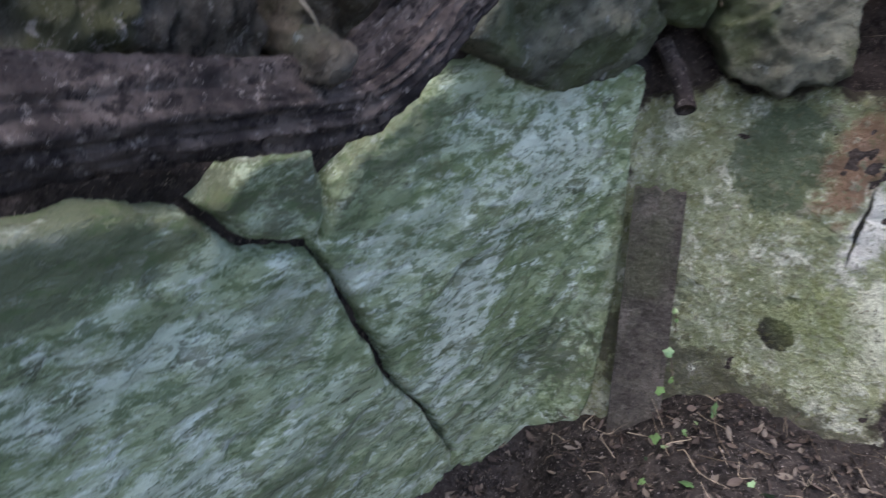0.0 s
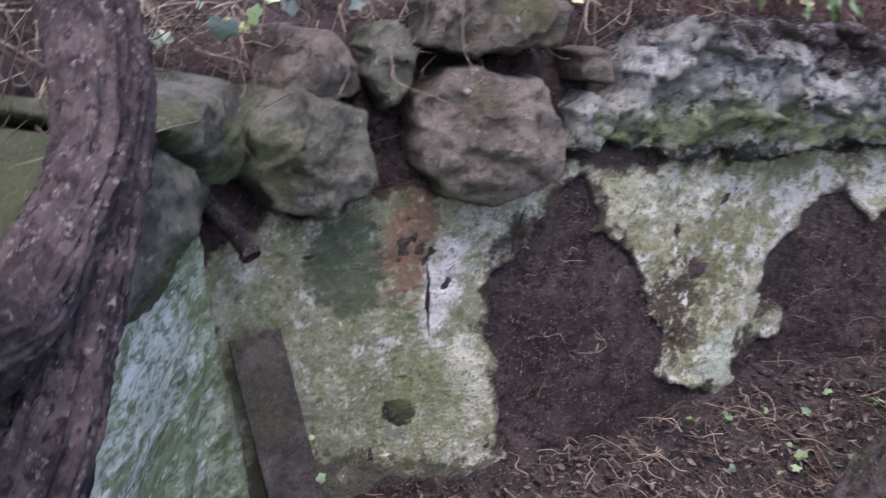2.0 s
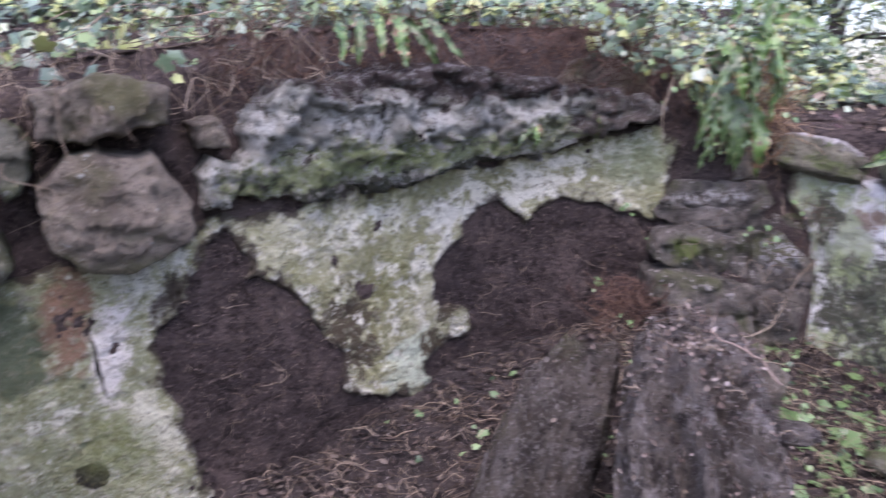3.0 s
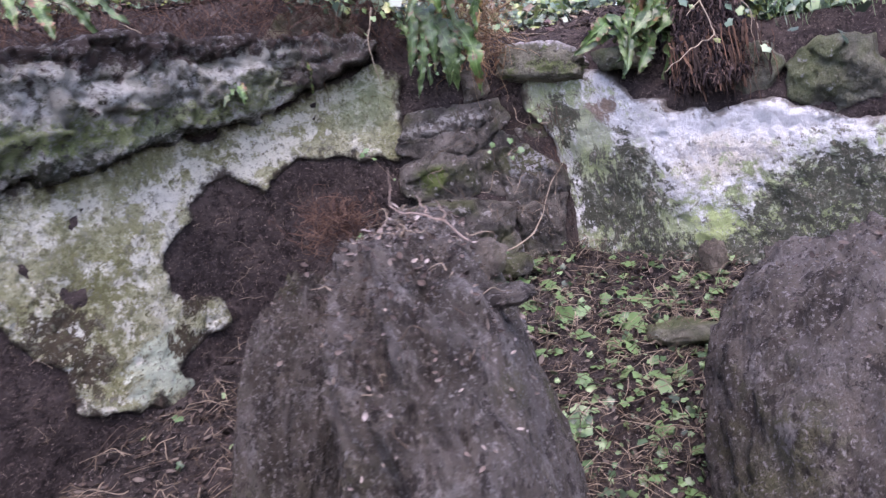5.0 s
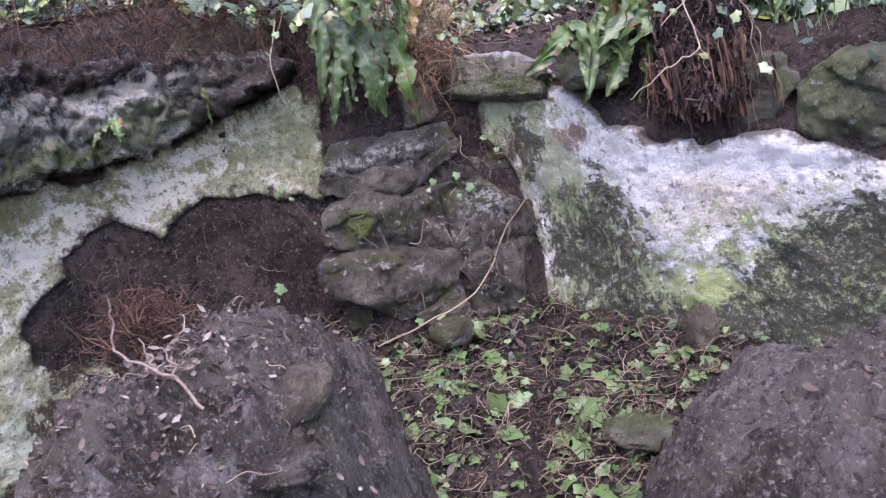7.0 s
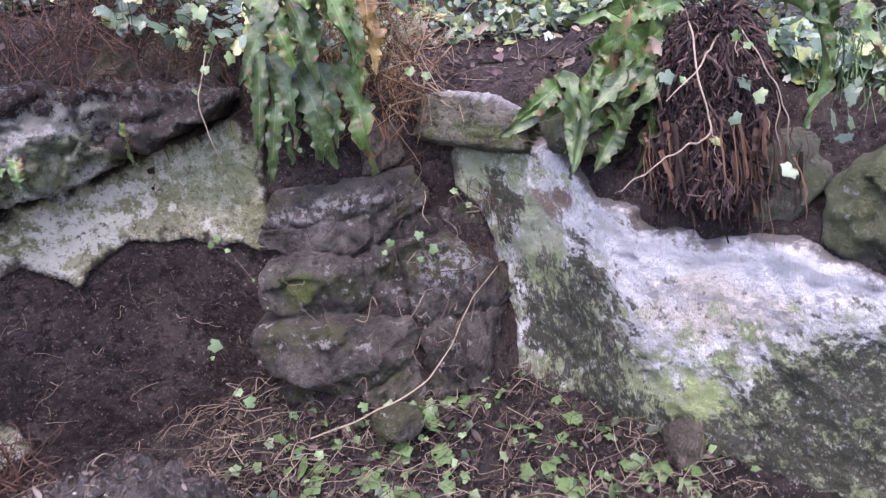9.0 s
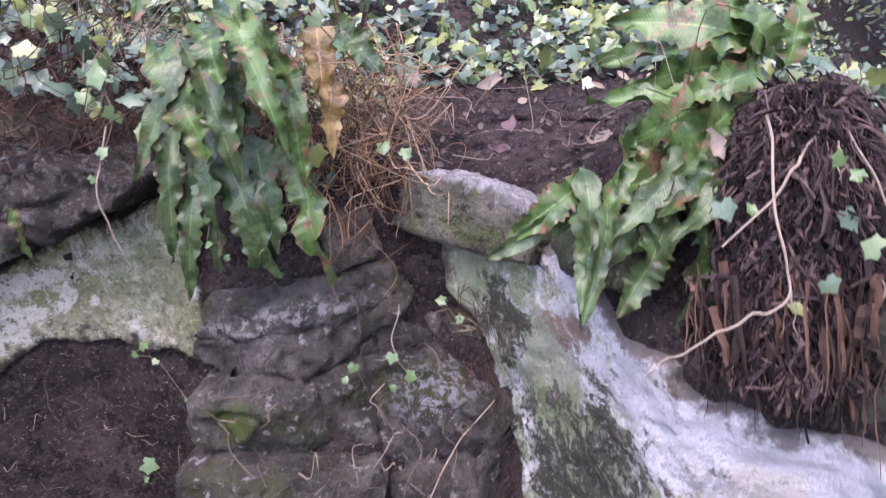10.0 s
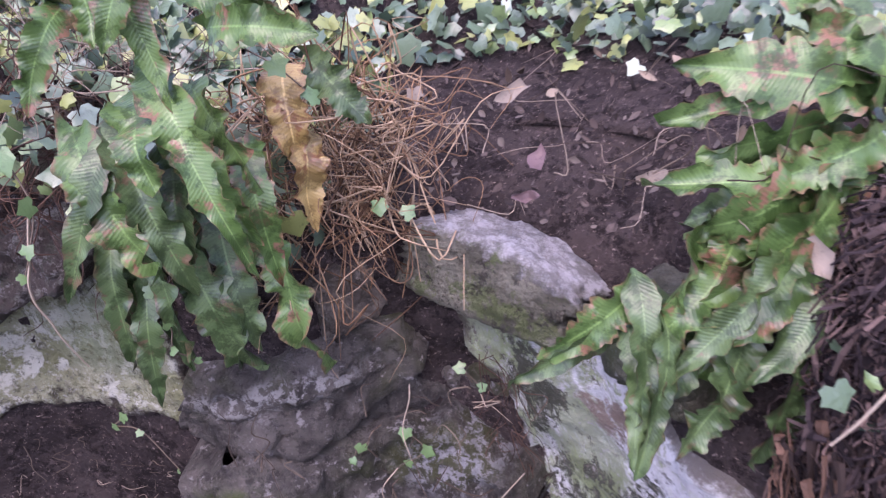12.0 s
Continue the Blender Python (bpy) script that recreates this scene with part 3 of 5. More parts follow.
def boulder_material():
    """Dark weathered rock: upright ridges, pale lichen sheets, olive moss and soil in the hollows."""
    n = Nodes("boulder_rock", 0.9, 0.2)
    tall = n.scaled(1, 1, .65)
    c = n.mix(n.ramp(n.noise(5, 6, .66), .38, .62), (.098, .083, .071), (.225, .196, .172))
    c = n.mix(n.math('MULTIPLY', n.ramp(n.noise(13, 8, .72, vec=tall), .47, .60), .75), c, (.235, .212, .20))
    c = n.mix(n.math('MULTIPLY', n.ramp(n.noise(3.2, 5, .6), .52, .64), .7), c, n.mix(n.ramp(n.noise(30, 7, .75), .44, .58), (.075, .075, .040), (.17, .17, .085)))
    c = n.mix(n.math('MULTIPLY', n.ramp(n.noise(17, 8, .76, vec=tall), .53, .60), .8), c, (.045, .037, .036))
    c = n.mix(n.math('MULTIPLY', n.ramp(n.noise(9, 9, .78), .55, .62), .75), c, (.37, .345, .335))
    c = n.mix(n.math('MULTIPLY', n.ramp(n.noise(90, 6, .75), .55, .61), .75), c, (.46, .43, .42))
    c = n.mix(n.math('MULTIPLY', n.ramp(n.noise(60, 8, .80), .55, .60), .7), c, (.04, .034, .033))
    return n.done(c, n.math('ADD', n.noise(100, 5, .75), n.math('MULTIPLY', n.noise(20, 8, .74, vec=tall), 3.0)), 1.0, 0.022)


def corner_stone_material():
    """Olive-grey stone with lichen, its sky-lit upper face put into the colour as white."""
    n = Nodes("corner_stone", 0.9, 0.2)
    sep = n.t.nodes.new("ShaderNodeSeparateXYZ")
    n.t.links.new(n.attr(), sep.inputs[0])
    grit = n.noise(34, 9, .78)
    c = n.mix(n.ramp(n.noise(12, 7, .68), .36, .64), (.12, .115, .09), (.29, .28, .22))
    c = n.mix(n.math('MULTIPLY', n.ramp(n.noise(16, 8, .74), .50, .58), .75), c, (.15, .19, .075))
    c = n.mix(n.math('MULTIPLY', n.ramp(n.noise(44, 8, .8), .54, .59), .7), c, (.055, .05, .045))
    # lichen and painted skylight together: whiter towards the stone's own top
    up = n.math('ADD', sep.outputs[2], n.math('MULTIPLY', n.math('SUBTRACT', n.noise(22, 8, .72), .5), 1.5))
    c = n.mix(n.math('MULTIPLY', n.ramp(up, .62, .95), .92), c, n.mix(n.ramp(grit, .42, .60), (.36, .34, .33), (.74, .72, .74)))
    return n.done(c, n.math('ADD', n.noise(120, 5, .75), n.math('MULTIPLY', n.noise(26, 8, .72), 2.4)), 1.0, 0.014)


CORNER = corner_stone_material()
SOIL = soil_material("damp_soil")
CORE = soil_material("rubble_core", (.050, .039, .038), (.104, .081, .075), (.34, .27, .23))
BARK = bark_material()
SLAB = slab_material()
CREAM = back_plaster_material()
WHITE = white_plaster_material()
GREY = stone_material("grey_stone", (.13, .128, .10), (.30, .295, .235), (.15, .18, .08), .65)
BROWN = stone_material("brown_stone", (.14, .118, .098), (.33, .285, .235), (.16, .16, .08), .40)
PALE = pale_rock_material()
DARK = stone_material("dark_stone", (.075, .068, .062), (.24, .215, .19), (.115, .125, .055), .55, (.46, .43, .41), .58)
ROCK = boulder_material()
WOOD = stone_material("weathered_board", (.10, .085, .076), (.25, .215, .19), (.14, .14, .09), .3, (.32, .29, .26), .64)

# ---- the earth bank: core of the wall, its broken top and the hill behind ----
QS = np.concatenate([np.linspace(0.26, 1.6, 40), np.linspace(1.7, 4, 18), np.linspace(4.5, 40, 20)])


def bank_z(s, q):
    rise = np.interp(q, (.25, .6, 1.2, 2.6, 5, 40), (0, .08, .30, .62, .75, 1.2))
    p = np.stack([s, q, 0 * s], -1)
    fall = -.38 * np.clip(q - .55, 0, 3.6)
    k = smooth(4.42, 4.85, s)
    rise = rise * (1 - k) + fall * k
    return crest(s) + rise + 0.025 * fbm(p, 5, 3) * smooth(.25, .5, q)


def make_bank():
    s = np.concatenate([np.linspace(S0, -.1, 24), np.arange(-.09, 5.9, .014), np.linspace(5.95, S1, 24)])
    rows = []
    for k in np.linspace(0, 1, 90):
        z = -.8 + k * (ledge(s) + .8)
        rows.append((z, core_off(s, z)))
    for k in np.linspace(0.02, 1, 30):
        z = ledge(s) + k * (crest(s) - ledge(s))
        rows.append((z, core_off(s, z) - .20 * k ** 2))
    for q in QS:
        rows.append((bank_z(s, np.full_like(s, q)), -q + 0 * s))
    u = np.tile(s[:, None], (1, len(rows)))
    z = np.stack([r[0] for r in rows], 1)
    off = np.stack([r[1] for r in rows], 1)
    wide = np.clip(-off, 0.12, 0.9)
    xyz = np.zeros(u.shape + (3,))
    for j in range(len(rows)):
        xyz[:, j] = at_wall(u[:, j], z[:, j], off[:, j], float(np.clip(-off[:, j].mean() * 0.8, .12, 1.2)))
    return mesh_from("earth_bank", xyz, grid_faces(*u.shape), CORE)


thing("earth_bank", make_bank(), "dark earth bank with a broken rubble face behind the wall", "earth bank", kind="structure")


def ground_z(x, y):
    pts = np.stack([x, y], -1).reshape(-1, 2)
    best, arc = np.full(len(pts), 1e9), np.zeros(len(pts))
    for i in range(0, len(CURVE) - 1, 2):
        d = np.hypot(pts[:, 0] - CURVE[i, 0], pts[:, 1] - CURVE[i, 1])
        m = d < best
        best[m], arc[m] = d[m], ARC[i]
    best, arc = best.reshape(x.shape), arc.reshape(x.shape)
    side = smooth(0.2, 1.2, best)
    z = foot(arc) * (1 - side) + (-.12) * side * 0 + foot(arc) * side * .5 + side * .03
    z = z - .36 * np.minimum(best, 1.25)
    p = np.stack([x, y, 0 * x], -1)
    return z + .018 * fbm(p, 6, 4) + .007 * fbm(p, 30, 3)


def make_ground():
    a = np.concatenate([-np.geomspace(60, 1.2, 14), np.arange(-1.1, 3.6, .022), 3.6 + np.geomspace(.2, 60, 14)])
    b = np.concatenate([-np.geomspace(60, 3.2, 14), np.arange(-3.1, .35, .022)])
    x, y = np.meshgrid(a, b, indexing="ij")
    z = np.maximum(ground_z(x, y), -.55)
    return mesh_from("ground", np.stack([x, y, z], -1), grid_faces(*x.shape), SOIL)


thing("ground", make_ground(), "damp dark soil floor littered with dead leaves", "ground", kind="structure")

# ---- plaster skins ----
CRACK = ((.30, .47), (.38, .435), (.46, .375), (.59, .335), (.66, .25), (.74, .13), (.82, .035))
FINE = ((.82, .035), (.92, -.05), (1.02, -.14), (1.14, -.28), (1.2, -.4))


def sheet(name, poly, material, label, **kw):
    v, f, sz = wall_sheet(poly, **kw)
    return thing(name, mesh_from(name, v, f, material, attrs=[("sz", sz)]), label, "wall", kind="structure")


sheet("wall_slab_upper", [(.582, .345), (.572, .45), (.72, .57), (.86, .61), (.99, .59), (1.4, .59), (1.5, .3), (1.56, .1), (1.6, -.2), (1.6, -.75), (1.19, -.75), (1.19, -.37),
      (1.0, -.135), (.83, .040), (.68, .235)], SLAB, "pale green algae-covered plaster slab beside a crack", thick=.03, edge=.014, rag=.007, wave=.009, seed=1.0, bulge=.01, cell=.007)
sheet("wall_slab_lower", [(.578, .337), (.670, .229), (.823, .030), (.996, -.132), (1.195, -.37), (1.195, -.8), (-.9, -.8), (-.9, .44), (.0, .47), (.25, .47), (.375, .436), (.46, .371)],
      SLAB, "green and white mottled plaster slab below a crack", thick=.03, edge=.014, rag=.007, wave=.010, seed=2.0)
sheet("wall_slab_small", [(.38, .445), (.46, .385), (.585, .352), (.568, .45), (.52, .52), (.44, .52)], SLAB, "small mossy wedge of plastered stone above a crack",
      thick=.035, edge=.02, rag=.006, seed=3.0)
sheet("wall_back", [(1.43, .50), (1.5, .58), (1.66, .63), (1.84, .67), (1.94, .68), (2.12, .69), (2.24, .79), (2.34, .80), (2.52, .80), (2.84, .83), (3.06, .87), (3.25, .88), (3.43, .89),
      (3.67, .945), (3.8, .97), (3.88, .92), (3.87, .8), (3.8, .6), (3.75, -.3), (1.47, -.75)], CREAM, "cream plaster wall with algae, rust stains and broken patches",
      holes=([(2.27, .74), (2.17, .66), (2.1, .45), (2.14, .2), (2.2, .02), (2.3, -.4), (3.3, -.4), (3.2, .10), (2.97, .13), (2.88, .150), (2.75, .18), (2.63, .25), (2.56, .35), (2.48, .47), (2.42, .56), (2.32, .62), (2.29, .70)],
             [(3.18, .70), (3.06, .61), (2.965, .52), (2.97, .455), (3.11, .36), (3.13, .30), (3.01, .28), (2.93, .22), (2.98, .14), (3.25, -.3), (3.95, -.3), (3.88, .62), (3.77, .67), (3.55, .72), (3.35, .68), (3.25, .72)]),
      thick=.006, edge=.010, rag=.030, wave=.010, seed=4.0, cell=.006,
      cracks=([((1.505, .52), (1.51, .38)), .010, .008],))
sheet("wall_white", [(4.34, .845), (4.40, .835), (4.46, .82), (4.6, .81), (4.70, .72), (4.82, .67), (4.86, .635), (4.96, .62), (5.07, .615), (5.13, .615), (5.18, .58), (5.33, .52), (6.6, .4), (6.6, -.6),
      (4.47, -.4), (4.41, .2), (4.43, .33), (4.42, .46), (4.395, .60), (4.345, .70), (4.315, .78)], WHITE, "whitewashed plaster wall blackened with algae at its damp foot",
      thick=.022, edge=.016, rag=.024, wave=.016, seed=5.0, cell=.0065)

# ---- stones bedded in the wall ----


def stones(rows, name, label, group):
    for k, (poly, material, depth, base, layer, extra) in enumerate(rows):
        v, f, sz = wall_stone(poly, depth, base, seed=k * 1.7 + len(rows), layer=layer, tilt=-.75 if 'corner' in extra else 0.0, uneven=2.4 if material is PALE and depth > .1 else 1.2, split=.010 if material is PALE and depth > .1 else .004, facet=.024 if material is PALE and depth > .1 else (.012 if name == "niche_stone" else .012), cell=.0065,
                              grow=.018 if name == "niche_stone" else 0.0, round_=.022 if name == "niche_stone" else .05, rough=.009 + .003 * (depth > .09) + .005 * (material is PALE))
        thing(name, mesh_from(name, v, f, material, attrs=[("sz", sz)]), extra or label, "stone", group)


stones([
    ([(.72, .65), (.82, .60), (1.0, .565), (1.24, .575), (1.35, .62), (1.32, .70), (1.18, .77), (.93, .82), (.78, .76)], GREY, .11, .0, 0, "large smooth grey-green coping stone on the plaster slab"),
    ([(.97, .84), (1.44, .88), (1.5, .80), (1.48, .69), (1.36, .69), (1.2, .76)], GREY, .10, .0, 0, ""),
    ([(1.49, .79), (1.6, .88), (1.76, .85), (1.8, .70), (1.69, .62), (1.58, .62), (1.51, .68)], GREY, .10, .02, 0, ""),
    ([(1.86, .88), (1.93, .95), (2.11, .95), (2.19, .83), (2.18, .74), (2.04, .675), (1.93, .68), (1.87, .75)], BROWN, .13, .02, .003, "large rounded brown coping stone bedded on the plaster"),
    ([(1.87, 1.10), (2.01, 1.14), (2.18, 1.11), (2.15, 1.02), (1.98, .97), (1.87, .99)], BROWN, .11, .0, 0, "brown stone lying loose in the soil above the wall"),
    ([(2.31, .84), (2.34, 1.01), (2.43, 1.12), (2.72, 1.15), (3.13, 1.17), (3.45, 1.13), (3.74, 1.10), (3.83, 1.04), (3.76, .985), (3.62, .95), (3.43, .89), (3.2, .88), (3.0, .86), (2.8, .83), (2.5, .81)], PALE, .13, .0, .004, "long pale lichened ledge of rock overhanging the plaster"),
    ([(3.48, 1.10), (3.53, 1.20), (3.64, 1.23), (3.76, 1.19), (3.80, 1.10), (3.77, 1.02), (3.6, 1.02)], BROWN, .03, -.075, 0, "pale brown stone face in the soil under the fern roots"),
    ([(1.76, 1.0), (1.81, 1.04), (1.86, .98), (1.84, .9), (1.80, .85), (1.76, .92)], GREY, .07, .01, 0, ""),
    ([(1.59, .98), (1.69, .99), (1.76, .88), (1.66, .86), (1.59, .87)], BROWN, .07, .0, 0, ""),
    ([(2.21, 1.02), (2.28, 1.04), (2.29, .96), (2.22, .96)], BROWN, .06, .0, 0, ""),
    ([(2.21, .9), (2.25, .93), (2.33, .90), (2.28, .81), (2.22, .81)], PALE, .05, .01, 0, ""),
    ([(4.6, .86), (4.75, .87), (4.77, .78), (4.63, .79)], GREY, .07, .0, 0, ""),
    ([(4.98, .66), (5.0, .74), (5.06, .79), (5.13, .78), (5.155, .69), (5.10, .615), (5.02, .61)], GREY, .08, -.075, 0, ""),
    ([(5.16, .70), (5.25, .77), (5.40, .74), (5.44, .56), (5.30, .52), (5.22, .56), (5.16, .60)], GREY, .10, -.06, .003, "layered grey stone lying on the whitewashed wall"),
    ([(4.1, .90), (4.2, .91), (4.23, .80), (4.1, .79)], BROWN, .05, .0, 0, ""),
    ([(-.2, .72), (.1, .735), (.41, .72), (.50, .69), (.54, .61), (.54, .53), (.45, .505), (.2, .49), (-.2, .49)], DARK, .12, -.15, 0, "large dark blue-grey stone in the hollow behind the trunk"),
    ([(.545, .69), (.62, .70), (.69, .67), (.72, .59), (.64, .56), (.565, .57)], BROWN, .08, -.12, 0, "brown stone in the hollow behind the trunk"),
], "coping_stone", "rough grey-green stone bedded along the wall top", "coping stones")

stones([
    ([(3.84, .72), (3.89, .78), (4.03, .775), (4.22, .78), (4.23, .735), (4.10, .70), (3.98, .70)], DARK, .09, .0, 0, "flat cracked stone slab at the top of the niche"),
    ([(3.84, .69), (3.98, .695), (4.10, .69), (4.24, .725), (4.21, .69), (4.04, .63), (3.92, .64)], DARK, .07, .02, 0, ""),
    ([(3.83, .61), (3.93, .64), (4.03, .59), (4.04, .50), (3.90, .50), (3.82, .55)], DARK, .09, .02, 0, "dark stone with a bright moss patch in the niche"),
    ([(4.04, .61), (4.14, .60), (4.15, .46), (4.11, .42), (4.04, .48)], DARK, .06, .0, 0, ""),
    ([(3.80, .49), (3.95, .48), (4.12, .43), (4.09, .35), (3.96, .31), (3.90, .37), (3.80, .43)], DARK, .10, .02, 0, ""),
    ([(4.16, .60), (4.30, .58), (4.40, .50), (4.41, .43), (4.30, .37), (4.16, .40)], DARK, .09, .0, 0, ""),
    ([(4.15, .38), (4.40, .40), (4.34, .24), (4.16, .25)], DARK, .08, .0, 0, ""),
    ([(4.10, .66), (4.20, .67), (4.26, .62), (4.16, .60)], DARK, .05, .0, 0, ""),
    ([(4.28, .66), (4.36, .65), (4.38, .59), (4.29, .60)], DARK, .05, -.01, 0, ""),
    ([(3.80, .31), (3.88, .33), (3.93, .28), (3.84, .25)], DARK, .06, .0, 0, ""),
    ([(4.0, .30), (4.10, .33), (4.13, .26), (4.03, .24)], DARK, .06, .02, 0, ""),
], "niche_stone", "dark damp rubble stone stacked in the wall niche", "niche stones")

# ---- the slab of stone on the wall corner ----


def corner_stone():
    """A tilted block: a mossy front face and a sloping lichened top, coloured paler as if lit."""
    v, f = boulder((0, 0, 0), (1, 1, 1), 17.0, n=170, rough=.03, square=8.0)
    local = v.copy()
    long_ = np.array((.172, -.215, -.066))
    long_ /= np.linalg.norm(long_)
    top = np.array((.42, .06, .90))
    top -= long_ * (top @ long_)
    top /= np.linalg.norm(top)
    deep = np.cross(top, long_)
    w = v * (1 + .055 * ridged(v, 2.2, 4, 5.0) + .030 * fbm(v, 7, 4, seed=3))[:, None]
    taper = 1 - .12 * np.clip(-w[:, 0], 0, 1) ** 2 - .30 * np.clip(w[:, 0], 0, 1) ** 2
    p = (w[:, :1] * .134) * long_ + (w[:, 1:2] * .060) * deep + (w[:, 2:] * .060 * taper[:, None] - .012 * np.abs(w[:, :1]) ** 2) * top
    p = p + np.array((2.388, -.040, .866))
    thing("coping_stone", mesh_from("coping_stone", p, f, CORNER, attrs=[("sz", local)]), "tilted grey-green lichened stone, its top painted pale as if lit, on the wall corner", "stone", "coping stones")


corner_stone()

# ---- boulders on the floor ----
BOULDERS = []
for center, radii, seed, turn, lean, label in (
        ((1.38, -.844, .005), (.170, .430, .512), 3.0, -38.3, (-.133, .058), "large dark weathered boulder strewn with dead leaves"),
        ((1.054, -.496, -.031), (.130, .130, .484), 5.0, -26.6, (.30, -.005), "narrow dark boulder leaning against a larger one"),
        ((2.10, -1.311, -.146), (.332, .363, .433), 8.0, -22.9, (.275, .291), "dark ridged boulder among ivy and leaf litter")):
    v, f = boulder(center, radii, seed, turn, lean=lean)
    BOULDERS.append(v)
    thing("boulder", mesh_from("boulder", v, f, ROCK), label, "boulder", "boulders")

# ---- the fallen trunk and the old board ----


def wall_line(rows, bow=0.0):
    return [tuple(at_wall(s, z, o).tolist()) for s, z, o in rows]


log_ob = new("fallen_tree")
tagged(log_ob, "dead forked tree with ridged bark fallen along the wall top", "dead tree")
log_ob.location = tuple(at_wall(.5, .6, .1).tolist())


def under(parent, name, verts, faces, material, label="", shade=True):
    v = np.asarray(verts) - np.array(parent.location)
    ob = new(name, mesh_from(name, v, faces, material, shade))
    ob.parent = parent
    if label:
        ob["label"] = label
    return ob


v, f = tube(wall_line([(-.5, .63, .13), (.0, .625, .13), (.21, .62, .13), (.35, .615, .13), (.44, .62, .13), (.50, .66, .13), (.58, .73, .12), (.66, .80, .11), (.76, .90, .09), (.86, 1.03, .02)]),
            [.038, .038, .037, .037, .037, .036, .036, .036, .038, .045], 110, 2.0, .13, 300)
under(log_ob, "trunk", v, f, BARK)
v, f = tube(wall_line([(-.4, .84, .08), (.05, .80, .09), (.25, .795, .1), (.40, .77, .1), (.50, .755, .11), (.58, .785, .11), (.68, .85, .10), (.78, .96, .05)]),
            [.036, .034, .032, .032, .032, .030, .030, .030], 90, 6.0, .13, 240)
under(log_ob, "branch", v, f, BARK)
v, f = boulder(tuple(at_wall(.375, .665, .15).tolist()), (.022, .02, .018), 4.0, n=28, rough=.2)
under(log_ob, "knot", v, f, BROWN, "pale round broken knot")


def make_board():
    a, b, c, d = (at_wall(*q).tolist() for q in ((1.475, .35, .05), (1.612, .375, .045), (1.85, -.40, .05), (1.725, -.42, .06)))
    a, b, c, d = map(Vector, (a, b, c, d))
    n = (b - a).cross(d - a).normalized() * .022
    bm = bmesh.new()
    nu, nv = 10, 60
    front, back = [], []
    for i in range(nu + 1):
        for j in range(nv + 1):
            u, w = i / nu, j / nv
            p = (a * (1 - u) + b * u) * (1 - w) + (d * (1 - u) + c * u) * w
            bend = .010 * math.cos((u - .5) * 3.1)
            wear = .004 * noise.noise((u * 3, w * 12, 1)) + (.012 * noise.noise((u * 6, 2, 5)) * max(0, 1 - w * 12))
            front.append(bm.verts.new(p + n * (-1) * (.5 + bend * 30) + Vector((0, 0, wear))))
            back.append(bm.verts.new(p + n * .5 + Vector((0, 0, wear))))
    k = nv + 1
    for i in range(nu):
        for j in range(nv):
            bm.faces.new((front[i * k + j], front[i * k + j + 1], front[(i + 1) * k + j + 1], front[(i + 1) * k + j]))
            bm.faces.new((back[i * k + j], back[(i + 1) * k + j], back[(i + 1) * k + j + 1], back[i * k + j + 1]))
    for i in range(nu):
        bm.faces.new((front[i * k], front[(i + 1) * k], back[(i + 1) * k], back[i * k]))
        bm.faces.new((front[i * k + nv], back[i * k + nv], back[(i + 1) * k + nv], front[(i + 1) * k + nv]))
    for j in range(nv):
        bm.faces.new((front[j], back[j], back[j + 1], front[j + 1]))
        bm.faces.new((front[nu * k + j], front[nu * k + j + 1], back[nu * k + j + 1], back[nu * k + j]))
    bmesh.ops.recalc_face_normals(bm, faces=bm.faces)
    me = bpy.data.meshes.new("upright_board")
    bm.to_mesh(me)
    bm.free()
    me.materials.append(WOOD)
    return me


thing("upright_board", make_board(), "weathered grey-brown wooden board leaning upright in the wall corner", "board")

# ---- plant materials ----


def leaf_material(name, colors, roughness=0.42, vein=True, specular=0.4):
    """Leaves that differ one by one; colors run from one end of the kind to the other."""
    n = Nodes(name, roughness, specular)
    r = n.random()
    c = colors[0]
    for k, color in enumerate(colors[1:]):
        lo = (k + .35) / len(colors)
        c = n.mix(n.ramp(r, lo, lo + .5 / len(colors)), c, color)
    c = n.mix(n.math('MULTIPLY', n.ramp(n.noise(60, 4, .7), .52, .7), .45), c, tuple(x * .5 for x in colors[0]))
    n.bsdf.inputs["Subsurface Weight"].default_value = 0.0
    return n.done(c, n.noise(130, 3), 0.35, 0.004)


